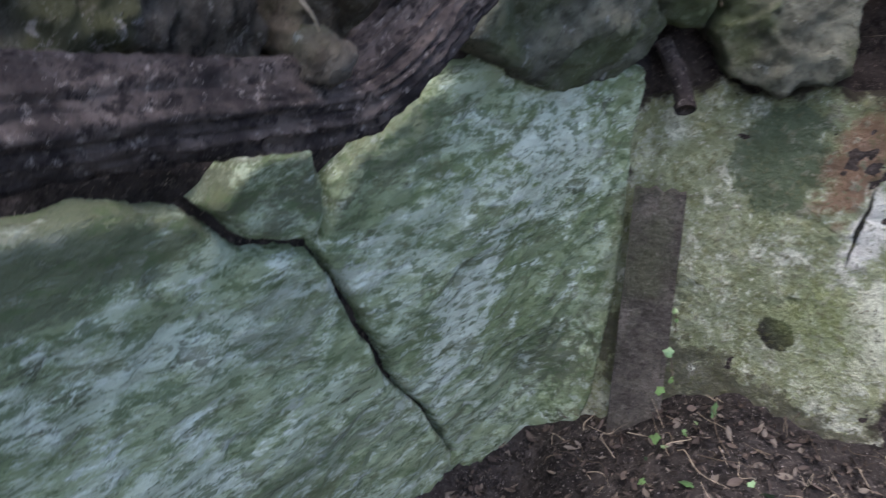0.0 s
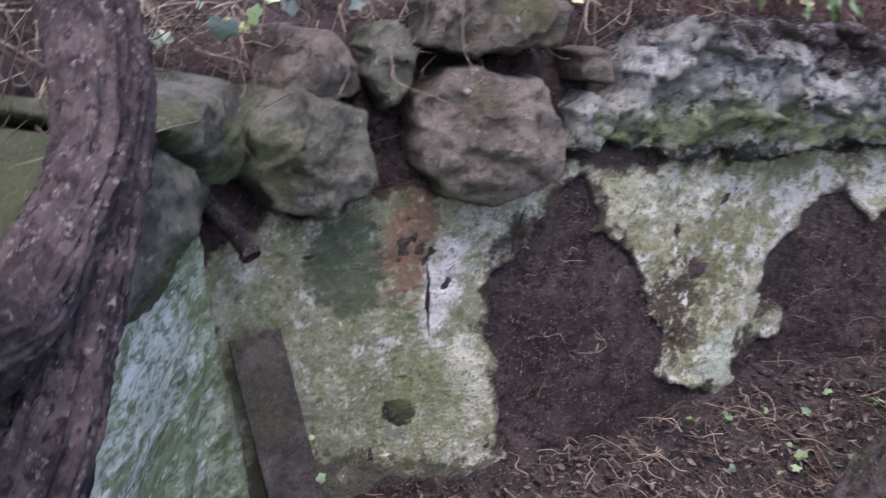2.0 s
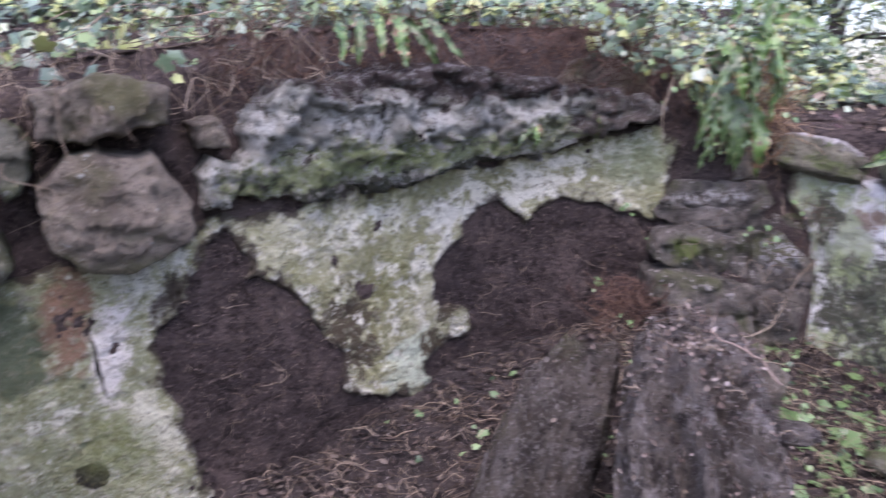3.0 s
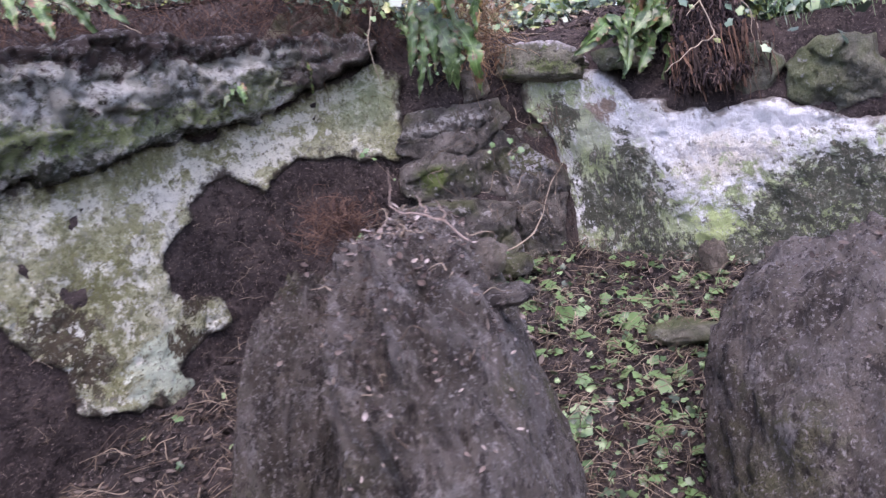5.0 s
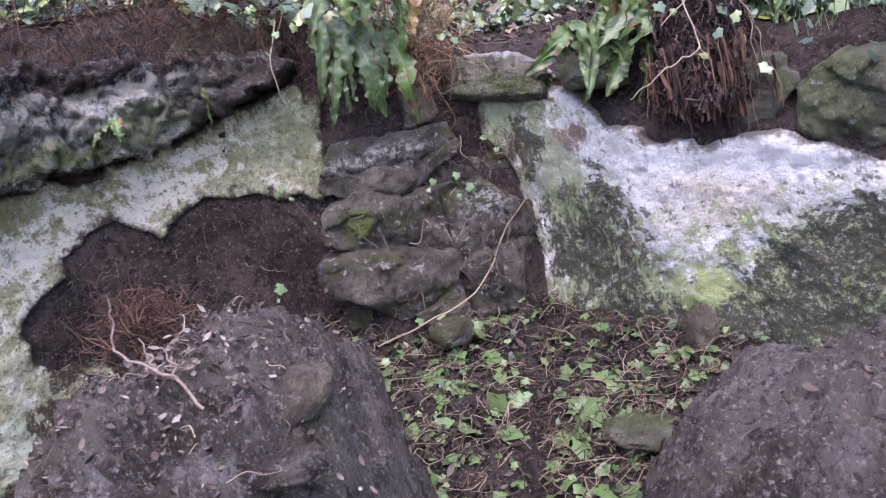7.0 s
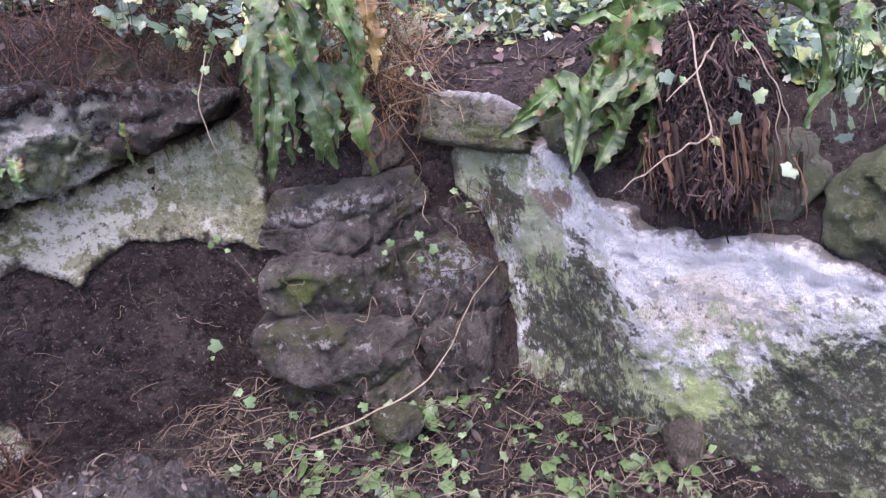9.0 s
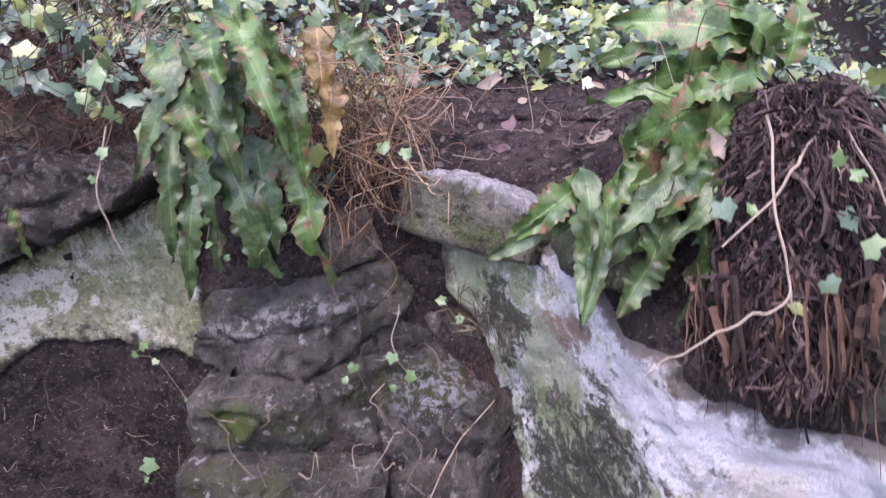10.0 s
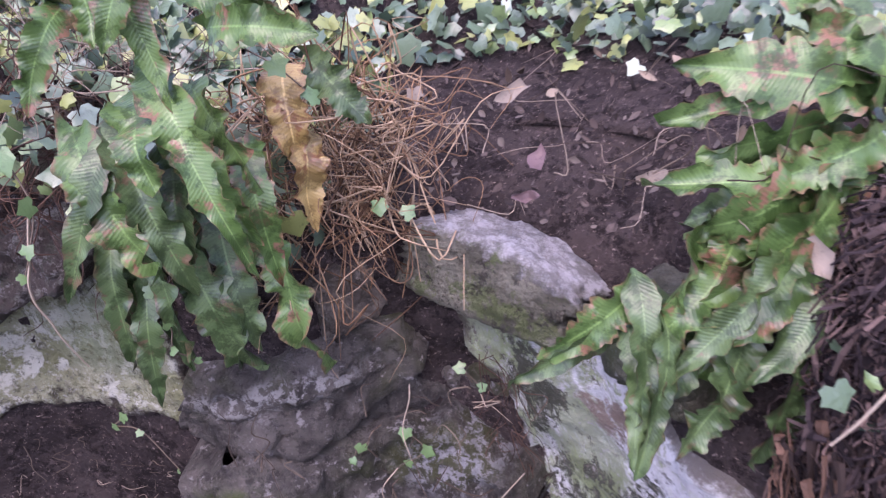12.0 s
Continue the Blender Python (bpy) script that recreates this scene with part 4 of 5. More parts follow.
def frond_material(name, green, pale, brown, amount):
    n = Nodes(name, 0.32, 0.55)
    c = n.mix(n.ramp(n.noise(10, 4), .35, .68), green, pale)
    c = n.mix(n.math('MULTIPLY', n.ramp(n.random(), 0, 1), .5), c, pale)
    c = n.mix(n.ramp(n.noise(22, 5, .7), .72 - amount * .35, .80 - amount * .35), c, brown)
    ribs = n.attr("leaf")
    sep = n.t.nodes.new("ShaderNodeSeparateXYZ")
    n.t.links.new(ribs, sep.inputs[0])
    margin = n.math('ADD', n.math('ABSOLUTE', sep.outputs[2]), n.math('MULTIPLY', n.math('SUBTRACT', n.noise(30, 5, .7), .5), 1.6))
    c = n.mix(n.math('MULTIPLY', n.ramp(margin, 1.02 - amount * .3, 1.22 - amount * .3), .85), c, brown)
    c = n.mix(n.math('MULTIPLY', n.ramp(n.math('ABSOLUTE', sep.outputs[2]), .09, .02), .75), c, tuple(min(1, x * 1.5) for x in pale))
    c = n.mix(n.math('MULTIPLY', n.ramp(n.noise(26, 6, .75), .47, .57), .75), c, tuple(x * .5 for x in green))
    w = n.t.nodes.new("ShaderNodeTexWave")
    w.wave_type, w.bands_direction = 'BANDS', 'X'
    w.inputs["Scale"].default_value = 17.0
    w.inputs["Distortion"].default_value = 0.6
    n.t.links.new(ribs, w.inputs["Vector"])
    c = n.mix(n.math('MULTIPLY', n.ramp(w.outputs["Fac"], .35, .0), .13), c, tuple(x * .45 for x in green))
    return n.done(c, n.math('ADD', n.math('MULTIPLY', w.outputs["Fac"], .22), n.math('MULTIPLY', n.noise(40, 4, .6), 2.2)), 0.30, 0.003)


# the bluish pale greens hold sky sheen painted into the leaf colour
IVY = leaf_material("ivy_leaf", ((.040, .070, .045), (.070, .115, .070), (.11, .175, .10), (.16, .235, .14), (.29, .37, .27), (.22, .32, .12), (.33, .37, .12)), .30, specular=.9)
FLOOR_IVY = leaf_material("floor_ivy_leaf", ((.035, .060, .032), (.06, .105, .050), (.09, .165, .065), (.14, .235, .09), (.22, .33, .15)), .30, specular=.65)
LITTER = leaf_material("leaf_litter", ((.034, .026, .024), (.048, .037, .034), (.065, .049, .044), (.088, .066, .058), (.115, .088, .077), (.17, .14, .12)), .85, specular=.2)
SCRAP = leaf_material("leaf_scraps", ((.10, .08, .07), (.17, .135, .12), (.26, .215, .195), (.36, .31, .285)), .85, specular=.2)
STRAW = leaf_material("dry_stems", ((.075, .055, .042), (.12, .09, .068), (.18, .14, .105), (.36, .29, .22)), .85, specular=.2)
TAN = leaf_material("tan_stems", ((.13, .075, .045), (.22, .13, .075), (.33, .20, .11), (.46, .33, .21)), .8, specular=.2)
RUST = leaf_material("rusty_roots", ((.050, .031, .026), (.085, .050, .039), (.15, .09, .064)), .85, specular=.2)
MAT = leaf_material("root_mat_fibre", ((.016, .012, .013), (.026, .019, .020), (.042, .031, .032), (.064, .047, .046), (.098, .070, .064), (.16, .11, .095)), .85, specular=.15)
BARK_STRIP = leaf_material("bark_strips", ((.030, .022, .020), (.050, .035, .030), (.085, .055, .042), (.17, .10, .07)), .9, specular=.15)
ROOT = leaf_material("pale_root", ((.20, .15, .11), (.29, .225, .17), (.40, .33, .25)), .8, specular=.2)
FROND = frond_material("fern_frond", (.055, .120, .026), (.155, .255, .080), (.27, .14, .09), .50)
FROND_DARK = frond_material("fern_frond_dark", (.05, .095, .03), (.13, .20, .08), (.16, .11, .065), .45)
FROND_DRY = frond_material("fern_frond_dry", (.34, .22, .07), (.52, .38, .15), (.24, .11, .05), .55)

WOODY = leaf_material("woody_root", ((.13, .095, .08), (.20, .15, .125), (.30, .23, .195)), .85, specular=.2)


def wander(pts, amount, seed):
    """A line's points set closer together, each a little off."""
    r = np.random.default_rng(seed)
    line = catmull(pts, 4)
    k = r.normal(0, amount, line.shape)
    k[0] = 0
    return line + .6 * k + .4 * np.roll(k, 1, 0)


# ---- leaf shapes ----
IVY_OUT = [(0, -.20), (.22, -.40), (.50, -.32), (.50, .0), (.64, .26), (.36, .42), (.0, .84), (-.36, .42), (-.64, .26), (-.50, .0), (-.50, -.32), (-.22, -.40)]


def ivy_shape():
    v = [(0, .12, .05)] + [(x, y, -.10 * abs(x) - .10 * y * y) for x, y in IVY_OUT]
    f = [(0, i, i % 12 + 1) for i in range(1, 13)]
    return np.array(v, float), f


def oval_shape(curl=.25):
    v, f = [], []
    for i, (w, y) in enumerate(((.04, -.5), (.20, -.25), (.24, .05), (.15, .32), (.02, .55))):
        for x in (-w, 0, w):
            v.append((x, y, curl * (abs(x) * 1.2) + curl * y * y))
    for i in range(4):
        for j in range(2):
            a = i * 3 + j
            f.append((a, a + 1, a + 4, a + 3))
    return np.array(v, float), f


def turns(n, rng, normals=None, tilt=.5):
    """Random frames about the given upward normals."""
    z = np.tile([0, 0, 1.0], (n, 1)) if normals is None else np.asarray(normals, float)
    z = z + rng.normal(0, tilt, (n, 3))
    z /= np.linalg.norm(z, axis=1, keepdims=True)
    a = rng.normal(0, 1, (n, 3))
    x = np.cross(a, z)
    x /= np.linalg.norm(x, axis=1, keepdims=True)
    y = np.cross(z, x)
    return np.stack([x, y, z], -1)


def scatter(shape, places, frames, sizes):
    v, f = shape
    n = len(places)
    squash = np.random.default_rng(n).uniform((.55, .8, .4), (1.5, 1.2, 1.8), (n, 3))
    out = np.einsum("nij,nvj->nvi", frames, v[None] * squash[:, None, :]) * np.asarray(sizes)[:, None, None] + np.asarray(places)[:, None, :]
    faces = []
    k = len(v)
    for i in range(n):
        b = i * k
        faces.extend([[b + q for q in face] for face in f])
    return out.reshape(-1, 3), faces


def stuff(name, v, f, material, label, category, shade=True):
    return thing(name, mesh_from(name, v, f, material, shade), label, category, kind="stuff")


rng = np.random.default_rng(7)


def bank_place(s, q):
    """Places on the hill behind the wall."""
    z = bank_z(s, q)
    out = np.zeros((len(s), 3))
    for i in range(len(s)):
        out[i] = at_wall(s[i], z[i], -q[i], float(np.clip(q[i] * 0.8, .12, 1.2)))
    return out


# ---- ivy over the hill ----


def hill_ivy():
    n = 50000
    s = np.concatenate([rng.uniform(.6, 6.6, 42000), rng.uniform(4.35, 5.5, 8000)])
    q = np.concatenate([.27 + 5.2 * rng.random(42000) ** 2.1, rng.uniform(.3, 4.0, 8000)])
    bare = (s > 4.22) & (s < 4.80) & (q < .42 + .12 * rng.random(n))
    bare |= (s < 3.4) & (q < .30)
    bare |= (s < 2.7) & (q < .62) & (rng.random(n) < .72)
    s, q = s[~bare], q[~bare]
    p = bank_place(s, q)
    p[:, 2] += rng.uniform(.0, .075, len(p))
    nrm = np.tile([-.05, -.55, .8], (len(p), 1))
    size = .014 + .024 * rng.random(len(p))
    v, f = scatter(ivy_shape(), p, turns(len(p), rng, nrm, .62), size)
    stuff("ivy_ground_cover", v, f, IVY, "dense green and yellowing ivy over the bank behind the wall", "ivy")


hill_ivy()


def crest_ivy():
    """Ivy and leaves that spill over the broken edge of the bank."""
    s = np.concatenate([rng.uniform(1.3, 2.7, 60), rng.uniform(3.55, 4.15, 420), rng.uniform(4.85, 5.4, 40), rng.uniform(.5, 1.0, 16)])
    q = rng.uniform(-.06, .3, len(s))
    p = np.zeros((len(s), 3))
    for i in range(len(s)):
        z = float(crest(s[i])) + (.02 if q[i] > .1 else rng.uniform(-.10, .05))
        p[i] = at_wall(s[i], z, -q[i], .3)
    v, f = scatter(ivy_shape(), p, turns(len(p), rng, np.tile([-.1, -.8, .5], (len(p), 1)), .5), rng.uniform(.016, .036, len(p)))
    stuff("ivy_edge", v, f, IVY, "ivy leaves spilling over the broken top of the wall", "ivy")


crest_ivy()

# ---- ivy on the floor, leaf by leaf ----


def floor_points(n, x0, x1, y0, y1, clear=True):
    x, y = rng.uniform(x0, x1, n), rng.uniform(y0, y1, n)
    z = ground_z(x, y)
    ok = np.ones(n, bool)
    c = CURVE[::3]
    d = np.hypot(x[:, None] - c[None, :, 0], y[:, None] - c[None, :, 1])
    j = d.argmin(1)
    side = (np.stack([x, y], 1) - c[j]) * normal_at(ARC[::3][j])
    ok &= side.sum(1) > .03
    return np.stack([x, y, z], 1)[ok]


floor_ivy = new("floor_ivy")
tagged(floor_ivy, "trailing green ivy leaves on the dark floor", "ivy", kind="")
floor_ivy.location = (2.1, -.6, .05)


def ivy_leaves():
    sizes = []
    shapes = []
    v, f = ivy_shape()
    for k in range(5):
        w = v.copy()
        w[:, 2] += rng.normal(0, .05, len(v))
        w[:, 0] *= rng.uniform(.8, 1.15)
        shapes.append(mesh_from("ivy_leaf", w, f, FLOOR_IVY))
    p = np.vstack([floor_points(330, 1.70, 2.6, -1.0, -.08), floor_points(24, .9, 1.7, -.6, .0), floor_points(20, -.1, .6, -.7, -.3)])
    p = p[:290]
    frames = turns(len(p), rng, np.tile([0, -.3, .9], (len(p), 1)), .45)
    for i in range(len(p)):
        ob = new("leaf", shapes[i % 5])
        ob.parent = floor_ivy
        m = Matrix([list(r) for r in frames[i]]).to_4x4()
        sc = float(.015 + .044 * rng.random() ** 1.5)
        ob.matrix_basis = Matrix.Translation(Vector(p[i]) - floor_ivy.location + Vector((0, 0, .012))) @ m @ Matrix.Scale(sc, 4)


ivy_leaves()


def small_floor_ivy():
    p = np.vstack([floor_points(640, 1.6, 2.65, -1.0, -.02), floor_points(60, .8, 1.7, -.6, .1), floor_points(40, -.1, .6, -.6, -.25)])
    p[:, 2] += .006 + .022 * rng.random(len(p))
    v, f = scatter(ivy_shape(), p, turns(len(p), rng, np.tile([0, -.3, .9], (len(p), 1)), .5), .009 + .016 * rng.random(len(p)))
    stuff("small_floor_ivy", v, f, FLOOR_IVY, "small dark ivy leaves creeping over the floor", "ivy")


small_floor_ivy()

# ---- litter ----


def litter():
    p = np.vstack([floor_points(8200, -.4, 2.6, -1.1, .25), floor_points(2600, .3, 1.5, -.9, .15), floor_points(2600, 1.5, 2.6, -.9, .1), floor_points(2200, -.4, .7, -.8, -.1)])
    p[:, 2] += .003 + .012 * rng.random(len(p))
    size = .006 + .026 * rng.random(len(p)) ** 2.6
    v, f = scatter(oval_shape(.5), p, turns(len(p), rng, None, .55), size)
    stuff("leaf_litter", v, f, LITTER, "brown dead leaf litter scattered over the floor", "leaf litter")
    top = []
    for b, lim, n in ((BOULDERS[0], .36, 1300), (BOULDERS[1], .27, 160), (BOULDERS[2], .18, 500)):
        cand = b[b[:, 2] > lim]
        top.append(cand[rng.integers(0, len(cand), n)] + rng.normal(0, .006, (n, 3)) + np.array([0, -.003, .004]))
    p = np.vstack(top)
    v, f = scatter(oval_shape(.5), p, turns(len(p), rng, np.tile([0, -.5, .8], (len(p), 1)), .45), .005 + .016 * rng.random(len(p)) ** 2.5)
    stuff("boulder_litter", v, f, LITTER, "crumbled dead leaves lying on the boulders", "leaf litter")
    cand = BOULDERS[0][(BOULDERS[0][:, 2] > .24)]
    p = cand[rng.integers(0, len(cand), 520)] + rng.normal(0, .006, (520, 3)) + np.array([0, -.004, .006])
    v, f = scatter(oval_shape(.7), p, turns(520, rng, np.tile([0, -.5, .8], (520, 1)), .5), .005 + .015 * rng.random(520) ** 2.2)
    stuff("pale_leaf_scraps", v, f, SCRAP, "pale torn scraps of dead leaf on the big boulder", "leaf litter")
    # soil shelf behind the corner stone, and the top of the broken face
    s = np.concatenate([rng.uniform(4.2, 4.85, 800), rng.uniform(1.2, 4.2, 700)])
    q = np.concatenate([rng.uniform(.06, .62, 800), rng.uniform(.02, .3, 700)])
    p = np.zeros((len(s), 3))
    for i in range(len(s)):
        z = float(bank_z(np.array([s[i]]), np.array([max(q[i], .26)]))[0])
        if q[i] < .2:
            z = float(crest(s[i])) - .25 * (1 - q[i] / .2) ** 2 * .5
        p[i] = at_wall(s[i], z + .006, -q[i], .3)
    v, f = scatter(oval_shape(.5), p, turns(len(p), rng, np.tile([0, -.4, .8], (len(p), 1)), .5), .006 + .022 * rng.random(len(p)) ** 2)
    stuff("bank_litter", v, f, LITTER, "dead leaves and crumbs of soil on the bank edge", "leaf litter")


litter()

# ---- stems, dead grass and rootlets ----


def strands(name, starts, ends, sag, radius, material, label, category, wild=.02):
    v_all, f_all, k = [], [], 0
    for a, b in zip(starts, ends):
        a, b = np.array(a), np.array(b)
        mid1 = a * .67 + b * .33 + rng.normal(0, wild, 3) + np.array([0, 0, sag])
        mid2 = a * .33 + b * .67 + rng.normal(0, wild, 3) + np.array([0, 0, sag])
        r = radius * rng.uniform(.6, 1.3)
        v, f = tube([a, mid1, mid2, b], [r, r * .9, r * .75, r * .4], 5, along=12)
        v_all.append(v)
        f_all.extend([[i + k for i in face] for face in f])
        k += len(v)
    return stuff(name, np.vstack(v_all), f_all, material, label, category)


def loose_stems():
    p = np.vstack([floor_points(1100, -.3, 2.6, -1.0, .2), floor_points(420, .3, 1.5, -.7, .1), floor_points(1700, 1.5, 2.6, -.9, .15)])
    p[:, 2] += .012 + .02 * rng.random(len(p))
    d = rng.normal(0, 1, p.shape) * np.array([.07, .055, .022])
    strands("floor_stems", p - d * .5, p + d * .5, .008, .0011, STRAW, "thin dry stems and twigs lying on the floor", "dry stems", .012)
    s = rng.uniform(.8, 2.6, 420)
    a = at_wall(s, crest(s) + rng.uniform(-.14, .12, 420), rng.uniform(-.16, .0, 420), .3)
    b = a + rng.normal(0, .10, a.shape) + np.array([0, -.03, -.04])
    strands("bank_roots", a, b, -.01, .0014, STRAW, "tangled dry roots over the soil above the wall", "roots", .03)
    s = rng.uniform(2.3, 3.95, 620)
    a = at_wall(s, crest(s) + rng.uniform(-.10, .08, 620), rng.uniform(-.2, .0, 620), .3)
    b = a + rng.normal(0, .06, a.shape) + np.array([0, -.03, -.09])
    strands("rusty_rootlets", a, b, -.01, .0012, RUST, "rust-coloured rootlets hanging from the bank edge", "roots", .03)
    s = rng.uniform(4.02, 4.30, 380)
    a = at_wall(s, rng.uniform(.92, 1.20, 380), rng.uniform(-.16, .03, 380), .3)
    b = a + rng.normal(0, .06, a.shape) + np.array([0, -.02, -.06])
    strands("dead_fern_stems", a, b, .01, .0013, TAN, "tangle of thin dead stems between fern and corner stone", "dry stems", .035)
    s = rng.uniform(3.45, 3.85, 200)
    a = at_wall(s, rng.uniform(1.05, 1.30, 200), rng.uniform(-.10, .06, 200), .3)
    b = a + rng.normal(0, .06, a.shape) + np.array([0, -.02, -.05])
    strands("dry_root_tangle", a, b, .0, .0012, RUST, "tangle of dry reddish roots beside the fern", "roots", .03)
    s = rng.uniform(3.9, 4.42, 60)
    z = rng.uniform(.3, .75, 60)
    a = at_wall(s, z, .11 + np.clip(.7 - z, 0, .5) * .36, .2)
    b = a + rng.normal(0, .05, a.shape)
    strands("niche_stems", a, b, .005, .0011, STRAW, "dry stems and rootlets lodged between niche stones", "dry stems", .012)
    a = at_wall(rng.uniform(4.36, 4.44, 40), rng.uniform(.35, .75, 40), .05, .2)
    b = a + rng.normal(0, .015, a.shape) + np.array([0, -.01, -.10])
    strands("corner_rootlets", a, b, 0, .0009, RUST, "fine brown rootlets hanging beside the white plaster", "roots", .015)
    s = np.concatenate([rng.uniform(3.0, 3.8, 90), rng.uniform(2.15, 2.6, 70)])
    a = at_wall(s, rng.uniform(.22, .68, 160), .004, .2)
    b = a + rng.normal(0, .03, a.shape) * np.array([1, .2, 1])
    strands("core_rootlets", a, b, 0, .0008, STRAW, "fine pale rootlets on the bare soil patch", "roots", .008)
    cand = BOULDERS[0][BOULDERS[0][:, 2] > .25]
    a = cand[rng.integers(0, len(cand), 90)] + np.array([0, -.006, .006])
    b = a + rng.normal(0, .03, a.shape) * np.array([1, 1, .5])
    strands("boulder_stems", a, b, .004, .0013, STRAW, "dry stems and twigs lying on the big boulder", "dry stems", .006)
    s = rng.uniform(5.12, 5.75, 240)
    a = at_wall(s, crest(s) + rng.uniform(-.03, .05, 240), rng.uniform(-.4, -.1, 240), .4)
    b = a + rng.normal(0, .05, a.shape) + np.array([0, -.05, .05])
    strands("grass_tuft", a, b, .05, .0012, FLOOR_IVY, "green grass blades arching on the bank edge", "grass", .01)
    s = np.concatenate([rng.uniform(3.65, 4.25, 170), rng.uniform(4.3, 4.9, 22)])
    a = at_wall(s, crest(s) + rng.uniform(-.02, .1, len(s)), rng.uniform(-.3, .02, len(s)), .4)
    b = a + rng.normal(0, .09, a.shape) * np.array([1, .6, .6])
    strands("ivy_stems", a, b, .015, .0009, STRAW, "woody ivy stems trailing over the bank edge", "ivy stems", .03)


loose_stems()


def clods():
    """Crumbs of soil and grit on the bare earth."""
    lump = np.array([(1, 0, 0), (-.9, .1, 0), (0, 1, 0), (.1, -1, 0), (0, 0, .8), (0, .1, -.8)], float)
    faces = [(0, 2, 4), (2, 1, 4), (1, 3, 4), (3, 0, 4), (2, 0, 5), (1, 2, 5), (3, 1, 5), (0, 3, 5)]
    n = 2600
    s = np.concatenate([rng.uniform(2.08, 2.66, n // 2), rng.uniform(2.95, 3.85, n // 2)])
    z = np.concatenate([rng.uniform(.0, .72, n // 2), rng.uniform(.2, .72, n // 2)])
    p = np.vstack([at_wall(s, z, core_off(s, z) + .001, .2), floor_points(3000, -.3, 2.6, -1.0, .2)])
    sh = np.concatenate([rng.uniform(4.2, 4.85, 900), rng.uniform(1.3, 3.8, 900)])
    q = np.concatenate([rng.uniform(.27, .6, 900), rng.uniform(.26, .4, 900)])
    p = np.vstack([p, bank_place(sh, q)])
    v, f = scatter((lump, faces), p, turns(len(p), rng, None, .8), .0010 + .0042 * rng.random(len(p)) ** 3)
    stuff("soil_crumbs", v, f, CORE, "crumbs of dark soil and grit on bare earth", "soil", False)


clods()

# single hanging and creeping roots that stand out
for rows, r, label in (
        (((3.84, 1.14, .10), (3.81, 1.02, .13), (3.82, .90, .12)), .0024, "pale bare root hanging from the bank edge"),
        (((3.90, .285, .27), (3.98, .31, .27), (4.07, .335, .255), (4.17, .37, .22), (4.32, .45, .16), (4.44, .53, .08)), .0028, "pale root arching over the niche stones"),
        (((.295, .752, .12), (.335, .718, .14), (.372, .682, .15)), .0022, "broken pale twig leaning on the fallen trunk"),
        (((3.0, 1.2, .04), (3.05, 1.16, .06), (3.02, 1.10, .08)), .0022, "short pale root hanging from the soil")):
    v, f = tube(wander(wall_line(rows), .0027, len(label)), [r * .7, r * .8, r * .6, r * .4], 7, along=60)
    thing("bare_root", mesh_from("bare_root", v, f, ROOT), label, "root")
root_ob = new("forked_root")
root_ob.location = (1.29, -.95, .60)
tagged(root_ob, "pale forked root curling over the big boulder", "root")
for pts, r in ((((1.35, -1.03, .555), (1.332, -.999, .592), (1.303, -.97, .618), (1.28, -.935, .626), (1.272, -.925, .640), (1.277, -.922, .675), (1.282, -.922, .708)), .0017),
               (((1.312, -.98, .612), (1.307, -.972, .628), (1.300, -.965, .648)), .0013),
               (((1.332, -.999, .592), (1.330, -.995, .615), (1.322, -.99, .635)), .0013)):
    v, f = tube(wander(pts, .0028, len(pts)), [r * 1.3, r * 1.2, r, r * .7], 8, along=70)
    under(root_ob, "root", v, f, WOODY)
# rusty tuft of rootlets behind it
a = np.tile((1.299, -0.561, 0.571), (190, 1)) + rng.normal(0, 1, (190, 3)) * np.array([.035, .03, .022])
b = a + rng.normal(0, .028, a.shape) + np.array([0, 0, .030])
strands("rootlet_tuft", a, b, .01, .0010, RUST, "rust-coloured tuft of fine rootlets behind the boulder", "roots", .02)


def sprig(rows, label, seed):
    """A short ivy shoot: a stem with leaves along it; rows of (s, z, off, size)."""
    r = np.random.default_rng(seed)
    pts = np.array([at_wall(s, z, o, .2) for s, z, o, k in rows])
    ob = new("ivy_sprig")
    ob.location = tuple(pts[0].tolist())
    tagged(ob, label, "ivy", "ivy sprigs")
    stem = [pts[0] + np.array([.015, .03, -.06])] + [p + np.array([0, .008, -.004]) for p in pts] if len(pts) < 3 else [p + np.array([0, .008, -.004]) for p in pts]
    v, f = tube(stem, [.0014, .0012, .0009], 6, along=14)
    under(ob, "stem", v, f, STRAW)
    for p, row in zip(pts, rows):
        v, f = ivy_shape()
        fr = turns(1, r, np.array([[-.1, -.75, .5]]), .35)[0]
        under(ob, "leaf", (v * row[3] + r.normal(0, .03, v.shape) * row[3]) @ fr.T + p, f, FLOOR_IVY)


